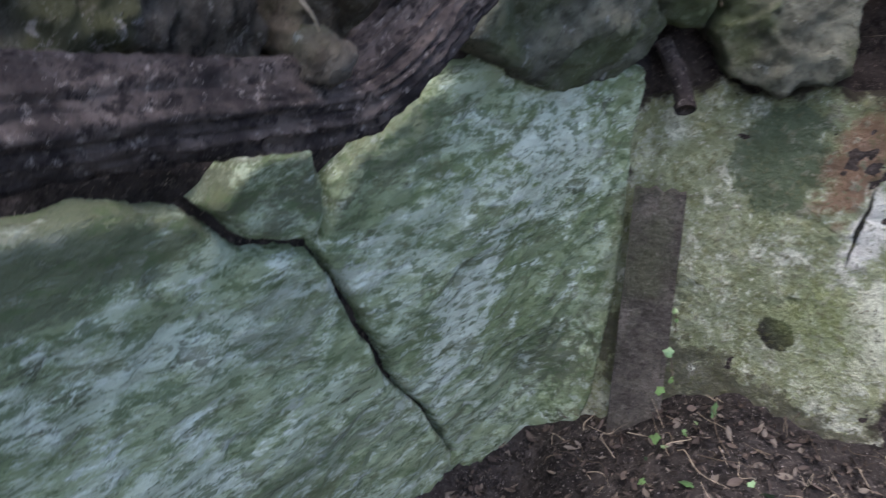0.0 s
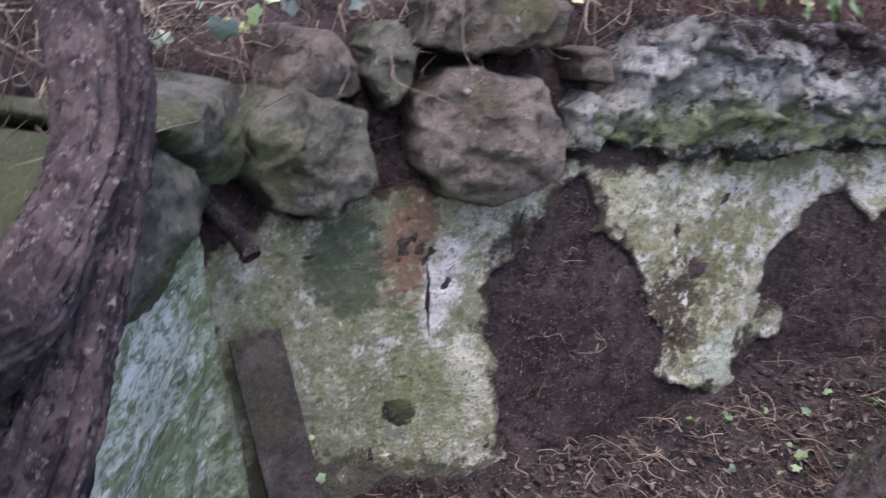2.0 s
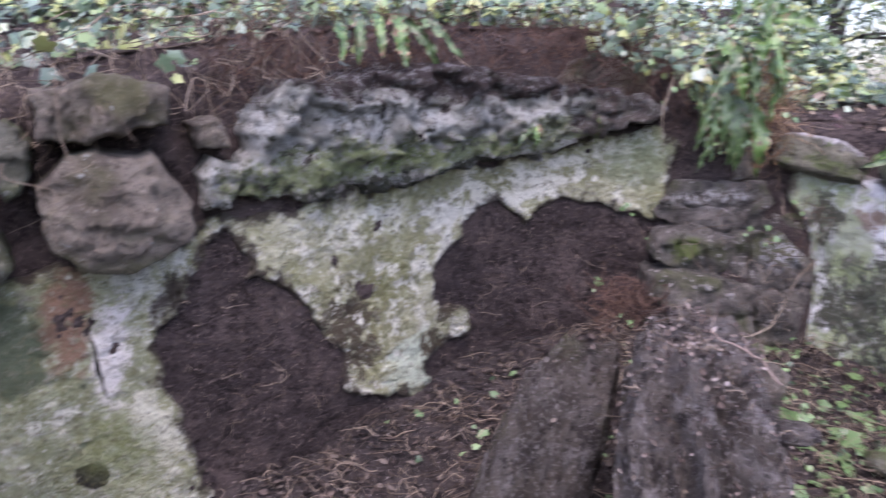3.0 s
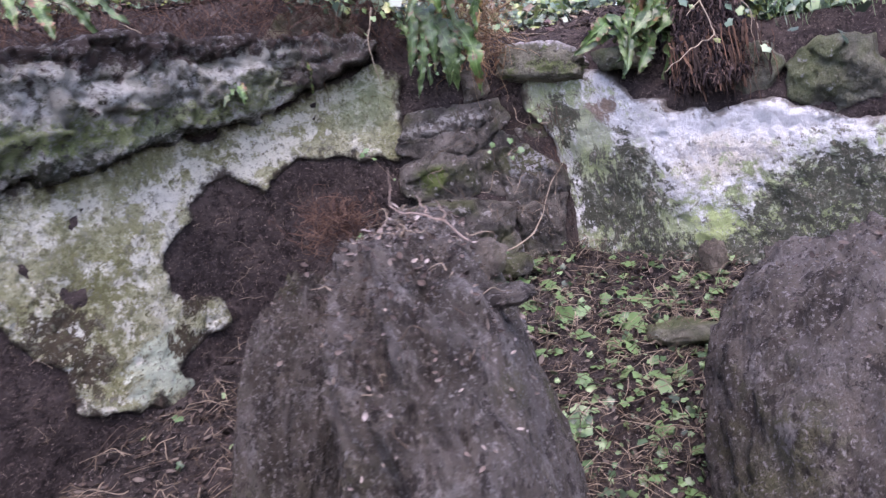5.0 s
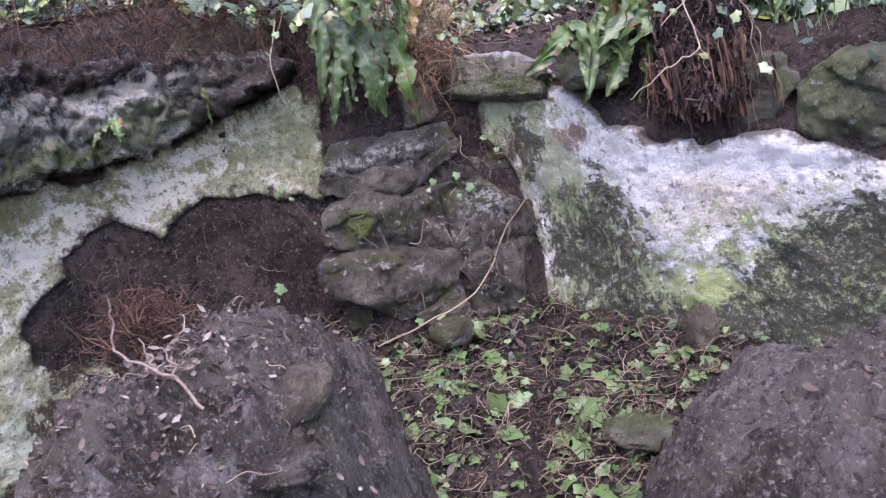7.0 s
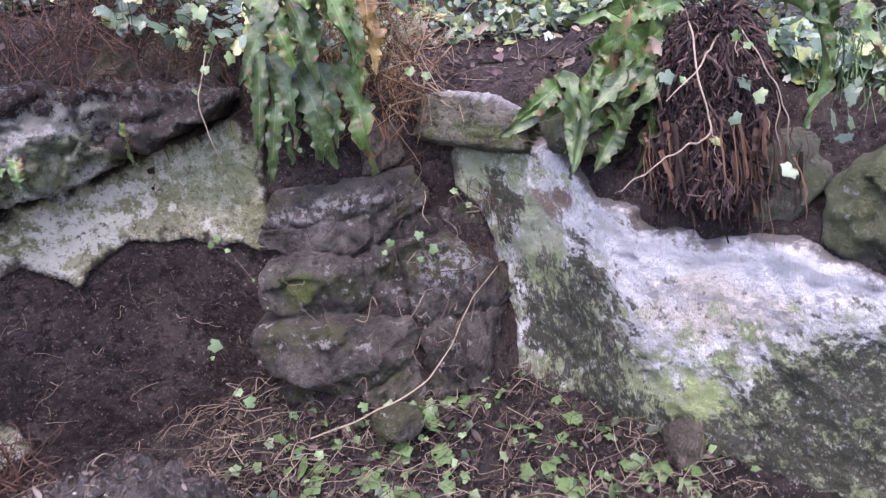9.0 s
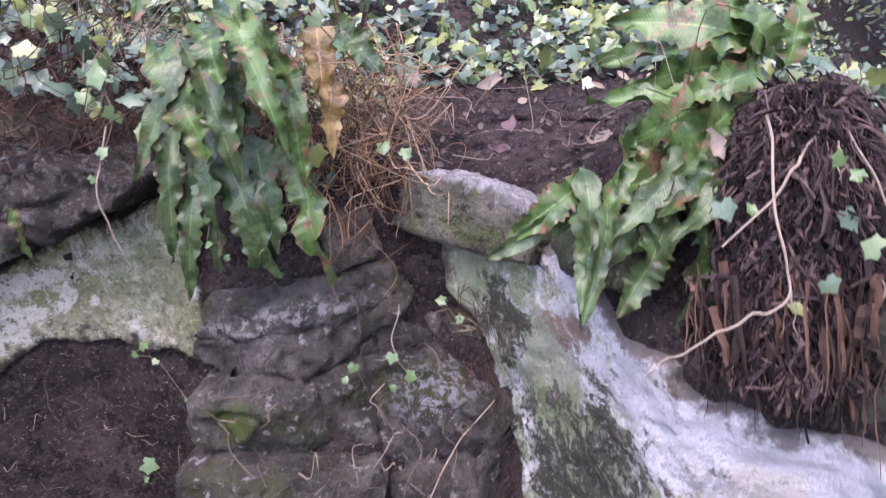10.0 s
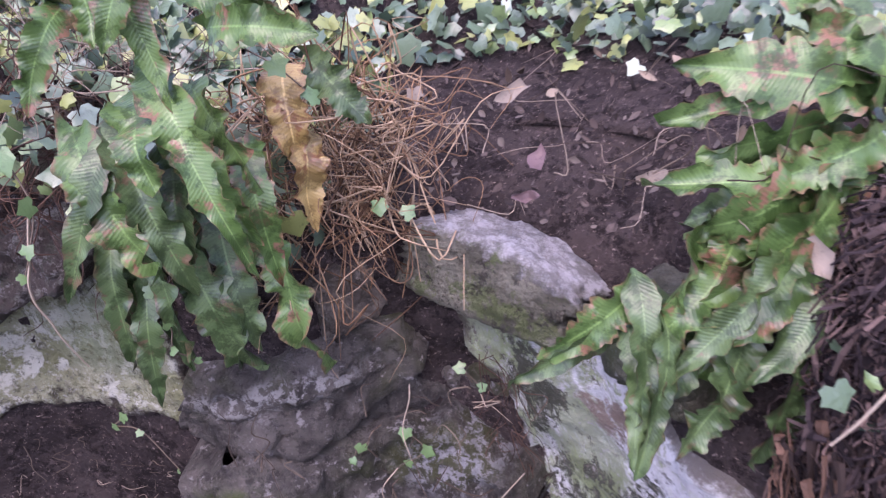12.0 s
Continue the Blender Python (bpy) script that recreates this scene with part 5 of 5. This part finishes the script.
for k, (rows, label) in enumerate((
        (((3.63, .435, .03, .030), (3.615, .40, .03, .012)), "single pale green ivy leaf on the bare soil"),
        (((3.72, .71, .04, .018), (3.70, .70, .05, .016), (3.74, .68, .04, .012), (3.79, .60, .05, .008)), "small ivy shoot rooted beside the niche"),
        (((4.20, .64, .10, .020), (4.23, .60, .11, .022), (4.19, .58, .11, .014)), "bright ivy shoot between the niche stones"),
        (((4.12, .64, .10, .018), (4.10, .62, .10, .012)), "ivy leaves lodged in a niche joint"),
        (((4.33, .72, .06, .018), (4.36, .68, .06, .015)), "ivy leaves beside the white plaster"),
        (((1.73, .03, .08, .020), (1.76, -.02, .10, .016), (1.75, -.06, .1, .02)), "young ivy shoot at the foot of the board"),
        (((1.70, .12, .06, .012), (1.71, .10, .06, .008)), "pale leaf caught against the board"),
        (((.55, .98, .06, .030), (.62, .97, .05, .016)), "green leaf lying above the fallen trunk"),
        (((3.98, .30, .20, .022), (4.03, .29, .22, .026), (4.08, .28, .22, .018)), "ivy shoot at the niche foot"),
        (((3.70, .34, .12, .02), (3.74, .32, .14, .026)), "ivy shoot at the foot of the soil patch"),
        (((4.30, .27, .16, .024), (4.35, .26, .16, .02)), "ivy shoot at the wall corner"),
        (((3.84, 1.22, .10, .03), (3.86, 1.16, .12, .022), (3.83, 1.10, .13, .018), (3.80, 1.06, .13, .014)), "ivy shoot trailing past the fern"),
        (((3.95, 1.02, .12, .016), (3.96, .97, .13, .014), (3.95, .93, .13, .012), (3.97, .90, .12, .010)), "young green shoot hanging among the fronds"),
        (((4.14, 1.28, .06, .03), (4.18, 1.25, .08, .026), (4.22, 1.20, .08, .022)), "ivy shoot above the withered fronds"),
        (((4.26, 1.02, .05, .022), (4.30, 1.0, .05, .020)), "pale ivy leaf beside the corner stone"),
        (((5.04, 1.00, .02, .018), (5.06, .98, .02, .016)), "two ivy leaves growing out of the root mass"))):
    sprig(rows, label, 500 + k)

# ---- hart's-tongue ferns ----


def wobble(t, seed, rate):
    p = np.stack([t * rate, 0 * t + seed * 3.7, 0 * t], -1)
    return vnoise(p)


def frond_mesh(a, b, width, material, seed, arch=.25, out=(0, -1, 0)):
    """One strap-shaped frond from base a to tip b: a creased blade with a wavy margin."""
    a, b = np.array(a, float), np.array(b, float)
    r = np.random.default_rng(int(seed))
    L = np.linalg.norm(b - a)
    n = 84
    t = np.linspace(0, 1, n)
    out = np.array(out, float) * .8 + np.array([0, 0, .35])
    spine = a[None] + (b - a)[None] * t[:, None] + (np.sin(np.pi * t ** .8) * arch * L)[:, None] * out[None]
    side0 = np.cross(b - a, np.array([0.12 * r.normal(), -1, .25]))
    side0 = side0 / (np.linalg.norm(side0) + 1e-9)
    tan = np.gradient(spine, axis=0)
    tan /= np.linalg.norm(tan, axis=1, keepdims=True)
    up = np.cross(side0[None], tan)
    up /= np.linalg.norm(up, axis=1, keepdims=True) + 1e-9
    tw = r.uniform(-.5, .5) + r.uniform(-.7, .7) * t
    side = side0[None] * np.cos(tw)[:, None] + up * np.sin(tw)[:, None]
    up2 = np.cross(side, tan)
    w = width * .70 * np.minimum(1, (t / .10 + .15)) * (1 - np.clip((t - .45) / .55, 0, 1) ** 2.0) ** .8
    left, right = wobble(t, seed, r.uniform(9, 14)), wobble(t, seed + 50, r.uniform(9, 14))
    frill = wobble(t, seed + 90, 30), wobble(t, seed + 130, 27)
    bendy = wobble(t, seed + 170, 3.0)
    v, uv = [], []
    for i in range(n):
        for x in (-1, -.7, -.35, 0, .35, .7, 1):
            edge = abs(x) ** 2.2
            wave = left[i] if x < 0 else right[i]
            lift = edge * width * .50 * wave + width * .20 * abs(x) + bendy[i] * width * .40
            ww = w[i] * (1 + edge * (.30 * frill[x > 0][i] - .22 * wave))
            v.append(spine[i] + side[i] * x * ww + up2[i] * lift)
            uv.append((t[i] * L * 4 - abs(x) * .05, abs(x) * .2, x))
    me = mesh_from("frond", np.array(v), grid_faces(n, 7), material, attrs=[("leaf", uv)])
    return me


def fern(name, root, rows, label, extra=0, spread=.1, seed=0):
    ob = new(name)
    ob.location = root
    tagged(ob, label, "fern", "ferns")
    jit = np.random.default_rng(seed + 900)
    rows = list(rows)
    for k in range(extra):
        x0, y0, z0, x1, y1, z1, w, m = rows[k * 2 % len(rows)]
        a, b = jit.normal(0, .022, 3), jit.normal(0, .045, 3) * np.array([1, .5, .8])
        rows.append((x0 + a[0], y0 + abs(a[1]), z0 + a[2], x1 + b[0], y1 + b[1] + .01, z1 + b[2], w * .85, FROND_DARK if k % 2 or m is FROND_DRY else m))
    for k, (x0, y0, z0, x1, y1, z1, w, m) in enumerate(rows):
        me = frond_mesh(np.array((x0, y0, z0)) - np.array(root), np.array((x1, y1, z1)) + jit.normal(0, .022, 3) * np.array([1, .5, .8]) - np.array(root), w * jit.uniform(.72, 1.0), m, seed + k * 13 + 1)
        fr = new("frond", me)
        fr.parent = ob
        if m is FROND_DRY:
            fr["label"] = "withered yellow-brown frond"
    return ob


A, B, Y = FROND, FROND_DARK, FROND_DRY
fern("hart_tongue_fern", (2.02, -.02, 1.2), [
    (2.03, -.06, 1.29, 2.06, -.15, 1.08, .036, A), (2.00, -.06, 1.28, 2.01, -.14, 1.16, .042, A), (1.92, -.04, 1.23, 1.95, -.14, 1.09, .046, A),
    (2.07, -.05, 1.25, 2.10, -.14, 1.13, .036, A), (2.01, -.05, 1.40, 1.99, -.12, 1.30, .032, A), (1.98, -.05, 1.38, 1.92, -.13, 1.28, .032, A),
    (2.07, -.05, 1.41, 2.00, -.12, 1.33, .032, A), (2.10, -.06, 1.18, 2.12, -.13, 1.02, .034, A), (2.11, -.06, 1.31, 2.21, -.13, 1.27, .040, A),
    (2.02, -.06, 1.21, 2.00, -.13, 1.06, .036, B), (1.97, -.05, 1.24, 1.96, -.13, 1.05, .036, B)],
    "hart's-tongue fern with long wavy fronds hanging from the wall top", extra=6, seed=3)
fern("hart_tongue_fern", (1.98, -.0, 1.1), [
    (1.91, .0, 1.12, 1.89, -.06, .89, .030, B), (1.97, .0, 1.09, 1.96, -.06, .86, .044, B), (1.99, .0, 1.06, 1.99, -.05, .86, .040, B),
    (2.07, .0, 1.06, 2.09, -.06, .81, .050, A), (1.93, .0, 1.05, 1.87, -.05, .87, .024, B), (1.95, .0, 1.12, 1.93, -.06, .91, .032, B),
    (2.03, .0, 1.08, 2.02, -.06, .87, .038, B), (1.89, .02, 1.08, 1.91, -.04, .93, .03, B), (2.17, .02, 1.24, 2.18, -.04, 1.13, .044, Y), (2.17, .0, 1.15, 2.14, -.04, 1.03, .040, Y)],
    "hart's-tongue fern with dark hanging fronds and withered yellow ones", extra=6, seed=40)
fern("hart_tongue_fern", (2.72, -.3, 1.02), [
    (2.81, -.26, 1.08, 2.63, -.21, 1.15, .052, A), (2.80, -.26, 1.08, 2.78, -.22, 1.21, .040, A), (2.77, -.28, 1.04, 2.53, -.28, .99, .058, A),
    (2.73, -.28, 1.01, 2.51, -.26, 1.03, .040, A), (2.63, -.28, 1.0, 2.50, -.31, .91, .050, A), (2.66, -.29, .99, 2.52, -.35, .84, .062, A), (2.50, -.28, .95, 2.35, -.29, .87, .036, A),
    (2.78, -.27, 1.06, 2.58, -.24, 1.07, .050, A), (2.74, -.30, 1.02, 2.56, -.33, .93, .056, A), (2.70, -.31, 1.0, 2.55, -.36, .88, .050, A), (2.82, -.28, 1.07, 2.72, -.20, 1.20, .044, A),
    (2.80, -.30, 1.06, 2.64, -.30, 1.02, .05, A), (2.60, -.30, .97, 2.44, -.33, .86, .042, A), (2.84, -.30, 1.06, 2.86, -.26, 1.20, .036, A), (2.72, -.31, .98, 2.60, -.38, .86, .046, B)],
    "large glossy hart's-tongue fern spreading over the corner stone", extra=6, seed=80)
fern("hart_tongue_fern", (2.62, -.33, .93), [
    (2.49, -.28, .97, 2.47, -.39, .75, .034, B), (2.66, -.32, .94, 2.57, -.38, .82, .040, B), (2.64, -.34, .90, 2.57, -.40, .77, .036, B),
    (2.58, -.34, .87, 2.49, -.40, .74, .040, B), (2.63, -.30, .98, 2.64, -.38, .84, .040, B), (2.81, -.30, 1.04, 2.74, -.34, .96, .040, A),
    (2.72, -.30, 1.01, 2.62, -.35, .91, .044, A), (2.76, -.30, 1.04, 2.67, -.34, .93, .044, A), (2.56, -.30, .93, 2.53, -.39, .78, .032, B), (2.70, -.33, .92, 2.62, -.4, .80, .036, B)],
    "dark green hart's-tongue fronds drooping beside the root mass", extra=6, seed=120)
fern("hart_tongue_fern", (2.72, -.68, 1.04), [
    (2.74, -.66, 1.06, 2.72, -.72, .93, .030, A), (2.70, -.68, 1.05, 2.69, -.77, .87, .034, A), (2.74, -.70, 1.06, 2.74, -.80, .92, .030, A), (2.72, -.66, 1.07, 2.80, -.72, 1.0, .03, A)],
    "small bright fern hanging beside the root mass", seed=160)
fs = [tuple(at_wall(s, z, o, .3).tolist()) + tuple(at_wall(s2, z2, o2, .3).tolist()) + (w, m) for s, z, o, s2, z2, o2, w, m in (
    (2.64, 1.28, -.05, 2.60, 1.15, .05, .03, A), (2.70, 1.30, -.05, 2.68, 1.17, .05, .03, B), (2.82, 1.30, -.05, 2.80, 1.14, .05, .036, A),
    (2.88, 1.29, -.05, 2.92, 1.16, .05, .03, B), (2.76, 1.3, -.05, 2.74, 1.18, .06, .028, A), (2.94, 1.3, -.05, 2.99, 1.19, .05, .03, B))]
fern("hart_tongue_fern", tuple(at_wall(2.8, 1.28, -.05).tolist()), fs, "small drooping fern on the soil above the pale rock", seed=200)
fs = [tuple(at_wall(s, z, o, .3).tolist()) + tuple(at_wall(s2, z2, o2, .3).tolist()) + (w, m) for s, z, o, s2, z2, o2, w, m in (
    (3.32, .99, .10, 3.36, .89, .14, .022, A), (3.30, .98, .10, 3.28, .91, .14, .018, B), (3.58, 1.02, .09, 3.57, .95, .12, .018, A))]
fern("hart_tongue_fern", tuple(at_wall(3.32, .98, .1).tolist()), fs, "tiny fern rooted in a crevice of the pale rock", seed=230)

# ---- the hanging mass of dead roots ----
mass = new("root_mass")
MC = np.array((2.732, -.462, .885))
mass.location = tuple(MC.tolist())
tagged(mass, "hanging mat of dark dead roots and fibres on the wall top", "root mass")


def make_root_mass():
    v, f = boulder((0, 0, 0), (.074, .068, .145), 12.0, n=60, rough=.12, square=2.1, lean=(.28, .28))
    v = v + MC
    under(mass, "core", v, f, CORE)
    va, fa, k = [], [], 0
    for i in range(12000):
        flake = i % 4 != 0
        th = rng.uniform(0, 6.283)
        h = rng.uniform(-1.05, 1.0)
        rad = np.sqrt(max(.12, 1 - max(h, 0) ** 2.0)) * (1.0 - .12 * h + .10 * rng.normal() + .12 * np.sin(th * 3 + 1) + .08 * np.sin(th * 7 + h * 4))
        p = np.array([np.cos(th) * .084 * rad, np.sin(th) * .078 * rad, h * .160])
        p[:2] += np.array((.045, .045)) * h
        o = np.array([np.cos(th), np.sin(th), .8 * max(h, 0)])
        length = rng.uniform(.018, .065) if flake else rng.uniform(.03, .10)
        wd = .0008 + .0024 * rng.random() ** 1.8 if flake else .0004 + .0007 * rng.random()
        d = np.array([0, 0, -1.0]) + o * (.4 * max(h, 0) - .05) + rng.normal(0, .40 if flake else .24, 3)
        d /= np.linalg.norm(d)
        sd = np.cross(d, o + rng.normal(0, .9 if flake else .4, 3))
        sd /= np.linalg.norm(sd) + 1e-9
        lift = rng.uniform(-.006, .016)
        crumple = .0046 if flake else .0034
        for j in range(4):
            t = j / 3
            c = p + o * (lift + .012 * np.sin(t * 3.1)) + d * length * t + rng.normal(0, crumple, 3)
            w = wd * (.5 + 1.1 * np.sin(.4 + 2.4 * t)) * rng.uniform(.6, 1.2) if flake else wd * (1 - .6 * t)
            va += [c - sd * w, c + o * w * rng.uniform(.2, 1.0), c + sd * w]
        for j in range(3):
            b = k + j * 3
            fa += [[b, b + 1, b + 4, b + 3], [b + 1, b + 2, b + 5, b + 4]]
        k += 12
    ob = under(mass, "fibre_mat", np.array(va) + MC, fa, MAT, "", False)
    ob["kind"] = "stuff"
    for rows, r in ((((2.778, -.452, 1.025), (2.72, -.475, .99), (2.66, -.50, .955), (2.563, -.515, .903)), .0032),
                    (((2.690, -.43, 1.03), (2.645, -.50, .93), (2.626, -.552, .838), (2.58, -.548, .818), (2.52, -.535, .795), (2.475, -.515, .77), (2.442, -.505, .752)), .0026),
                    (((2.626, -.552, .838), (2.627, -.56, .81), (2.630, -.562, .775)), .0016),
                    (((2.76, -.49, 1.01), (2.768, -.57, .90), (2.765, -.60, .82), (2.76, -.60, .765)), .0020),
                    (((2.775, -.455, 1.02), (2.745, -.50, .985), (2.72, -.525, .95)), .0020),
                    (((2.748, -.59, .885), (2.744, -.602, .82), (2.742, -.602, .755)), .0017),
                    (((2.722, -.585, .845), (2.720, -.592, .80), (2.721, -.594, .752)), .0014)):
        v, f = tube(wander(np.array(rows) + np.array((-.010, -.028, 0)), .004, int(r * 1e5)), [r * .75, r * .7, r * .6, r * .35], 8, along=80)
        under(mass, "root", v, f, ROOT, "pale bare root")

    n = 170
    th, h = rng.uniform(0, 6.283, n), rng.uniform(-.3, 1.0, n) ** 3 * .5 + rng.uniform(.1, .5, n)
    rad = np.sqrt(np.clip(1 - np.abs(h) ** 2.2, 0, 1)) + .08
    p = np.stack([np.cos(th) * .086 * rad + .045 * h, np.sin(th) * .080 * rad + .045 * h, h * .175], 1) + MC
    v, f = scatter(oval_shape(.5), p, turns(n, rng, np.stack([np.cos(th), np.sin(th), .4 + h], 1), .5), rng.uniform(.010, .024, n))
    ob = under(mass, "dead_leaves", v, f, MAT, "dark dead leaves caught in the roots")
    ob["kind"] = "stuff"


make_root_mass()


def bark_strips():
    """Ragged strips of dead root bark that hang below the mass over the white plaster."""
    heap = Heap()
    n = 150
    ss = np.concatenate([rng.normal(5.0, .065, 110), rng.normal(4.87, .014, 22), rng.normal(5.03, .012, 18)])
    a = at_wall(ss, rng.uniform(.76, .86, n), rng.uniform(-.04, .06, n), .3)
    for p in a:
        length, wd = rng.uniform(.05, .17), .0016 + .0060 * rng.random() ** 2.2
        d = np.array([0, 0, -1.0]) + rng.normal(0, .09, 3)
        side = np.cross(d, np.array([rng.normal(0, .6), -1, 0]))
        side /= np.linalg.norm(side)
        out = np.cross(side, d)
        rows = []
        k = 9
        for m in range(k):
            t = m / (k - 1)
            c = p + d * length * t + out * .006 * np.sin(t * 5 + p[0] * 90) + rng.normal(0, .0012, 3)
            w = wd * (1 - .55 * t ** 2) * rng.uniform(.65, 1.2)
            rows += [c - side * w, c + out * w * .5, c + side * w, c - out * w * .25]
        faces = []
        for m in range(k - 1):
            for e in range(4):
                b = m * 4
                faces.append([b + e, b + (e + 1) % 4, b + 4 + (e + 1) % 4, b + 4 + e])
        heap.add(rows, faces)
    me = heap.mesh("hanging_bark_strips", BARK_STRIP, False)
    thing("hanging_bark_strips", me, "ragged brown strips of dead root bark over white plaster", "roots", kind="stuff")


bark_strips()

# ---- flat stones on the floor and on the boulder ----
for c, r, seed, turn, mat_, label in (
        ((2.27, -.60, .005), (.07, .09, .022), 21, 20, GREY, "flat grey stone lying among floor ivy"),
        ((1.425, -.985, .425), (.05, .036, .016), 24, -10, ROCK, "flat green-grey stone chip lying on the boulder"),
        ((2.555, -.50, .14), (.035, .03, .05), 27, 0, BROWN, "small upright stone leaning on the plaster foot"),
        ((1.48, -.83, .47), (.06, .05, .035), 31, 30, BROWN, "broken stone lodged on the boulder"),
        ((2.0, -.20, .26), (.05, .04, .03), 35, 10, DARK, "dark stone at the foot of the niche")):
    v, f = boulder(c, r, seed, turn, n=36, rough=.16, square=3.0)
    thing("loose_stone", mesh_from("loose_stone", v, f, mat_), label, "stone", "loose stones")

# ---- trees far behind the bank ----


def tree(name, x, y, z, height, seed, label):
    r = np.random.default_rng(seed)
    ob = new(name)
    ob.location = (x, y, z)
    tagged(ob, label, "tree", "background trees")
    v, f = tube([(x, y, z - .4), (x + .05, y, z + height * .4), (x - .05, y + .1, z + height)], [.16, .12, .05], 12, seed, .05, 30)
    under(ob, "trunk", v, f, BARK)
    for k in range(5):
        h = z + height * (.3 + .13 * k)
        a = r.uniform(0, 6.28)
        v, f = tube([(x, y, h), (x + np.cos(a) * .6, y + np.sin(a) * .6, h + .3), (x + np.cos(a) * 1.4, y + np.sin(a) * 1.4, h + .35)], [.05, .03, .01], 7, along=10)
        under(ob, "limb", v, f, BARK)
    n = 2600
    c = np.array([x, y, z + height * .62])
    clump = c + r.normal(0, 1, (60, 3)) * np.array([1.0, 1.0, height * .26])
    p = clump[r.integers(0, 60, n)] + r.normal(0, .16, (n, 3))
    v, f = scatter(oval_shape(.2), p, turns(n, r, None, .8), r.uniform(.06, .14, n))
    crown = under(ob, "crown", v, f, IVY)
    crown["kind"] = "stuff"


for k, (x, y, z, h) in enumerate(((7.4, 2.9, -.6, 6.0), (8.8, 4.2, -.6, 6.5), (7.4, 5.4, -.6, 6.5), (9.0, 6.5, -.6, 7.0), (10.5, 5.0, -.6, 7.0), (5.0, 6.5, 1.6, 5.0), (2.0, 7.5, 1.8, 5.0), (-1.5, 7.0, 1.8, 5.0), (9.5, .5, -.6, 6.0))):
    tree("background_tree", x, y, z, h, 300 + k, "tall shaded woodland tree behind the ivy bank")

# ---- rusted pipe stub between the coping stones ----
pipe = new("pipe_stub")
pipe.location = tuple(at_wall(1.5, .6, .03).tolist())
tagged(pipe, "dark rusted pipe stub poking out between stones", "pipe")
v, f = tube(wall_line([(1.43, .65, -.01), (1.46, .61, .03), (1.49, .57, .06), (1.503, .545, .085)]), [.017, .018, .018, .019], 18, 4.0, .05, 24)
under(pipe, "pipe", v, f, BARK)
v, f = tube(wall_line([(1.500, .551, .079), (1.504, .543, .088)]), [.0225, .0215], 18, along=4)
under(pipe, "rim", v, f, BARK, "worn pipe rim")
# dark disc on the closed pipe end, in place of an open bore
v, f = tube(wall_line([(1.503, .545, .086), (1.5045, .5425, .0895)]), [.0135, .0135], 18, along=4)
under(pipe, "bore", v, f, CORE, "dark disc set in the pipe mouth")


def shelf_leaves():
    s, q = rng.uniform(4.25, 4.85, 26), rng.uniform(.27, .58, 26)
    p = bank_place(s, q) + np.array([0, 0, .008])
    v, f = scatter(oval_shape(.6), p, turns(26, rng, np.tile([0, -.3, .9], (26, 1)), .4), rng.uniform(.018, .036, 26))
    stuff("fallen_leaves", v, f, STRAW, "curled purple-brown dead leaves on the soil shelf", "leaf litter")


shelf_leaves()


def fallen_leaf(at, size, shape, material, normal, seed, label):
    r = np.random.default_rng(seed)
    v, f = shape
    v = v * .8 * size + r.normal(0, .05, v.shape) * size
    ob = new("fallen_leaf", mesh_from("fallen_leaf", v @ turns(1, r, np.array([normal]), .12)[0].T, f, material))
    ob.location = at
    tagged(ob, label, "leaf", "fallen leaves")


PLUM = leaf_material("plum_leaf", ((.14, .09, .092), (.18, .115, .115)), .5)
PAPER = leaf_material("papery_leaf", ((.22, .18, .14), (.30, .25, .20)), .7, specular=.3)
for k, (at, size, shape, material, normal, label) in enumerate((
        ((2.480, .000, 1.003), .058, oval_shape(.5), PLUM, (-.1, -.5, .8), "curled plum-brown leaf on the bare soil shelf"),
        ((2.440, -.045, .975), .050, oval_shape(.5), PLUM, (-.1, -.6, .7), "dull purple dead leaf behind the corner stone"),
        ((2.490, .111, 1.078), .070, oval_shape(.7), PAPER, (-.2, -.9, .3), "pale papery dead leaf standing in the soil"),
        ((2.345, .130, 1.112), .028, ivy_shape(), PAPER, (-.1, -.8, .5), "pale star-shaped ivy leaf lying on the bank"),
        ((2.654, -.384, .985), .058, oval_shape(.9), PAPER, (-.2, -.8, .5), "crumpled tan dead leaf caught in the fern"),
        ((2.620, -.085, .965), .060, oval_shape(.6), PAPER, (-.3, -.5, .8), "flat grey-tan dead leaf at the shelf edge"))):
    fallen_leaf(at, size, shape, material, normal, 700 + k, label)


def undergrowth():
    c = np.stack([rng.uniform(6.8, 11.5, 90), rng.uniform(2.8, 9.0, 90), rng.uniform(-.5, .9, 90)], 1)
    c = np.vstack([c, np.stack([rng.uniform(6.5, 11, 70), rng.uniform(-1.5, 4.0, 70), rng.uniform(.2, 2.8, 70)], 1)])
    c = np.vstack([c, np.stack([rng.uniform(4.9, 8.0, 70), rng.uniform(1.2, 5.0, 70), rng.uniform(.9, 2.9, 70)], 1),
                   np.stack([rng.uniform(4.8, 6.8, 34), rng.uniform(1.4, 3.6, 34), rng.uniform(-.4, .15, 34)], 1)])
    p = c[rng.integers(0, len(c), 20000)] + rng.normal(0, .27, (20000, 3))
    p[:, 2] = np.maximum(p[:, 2], -.6)
    v, f = scatter(oval_shape(.2), p, turns(20000, rng, np.tile([-.3, -.5, .6], (20000, 1)), .5), rng.uniform(.03, .07, 20000))
    stuff("undergrowth", v, f, IVY, "pale green woodland undergrowth beyond the ivy bank", "undergrowth")


undergrowth()
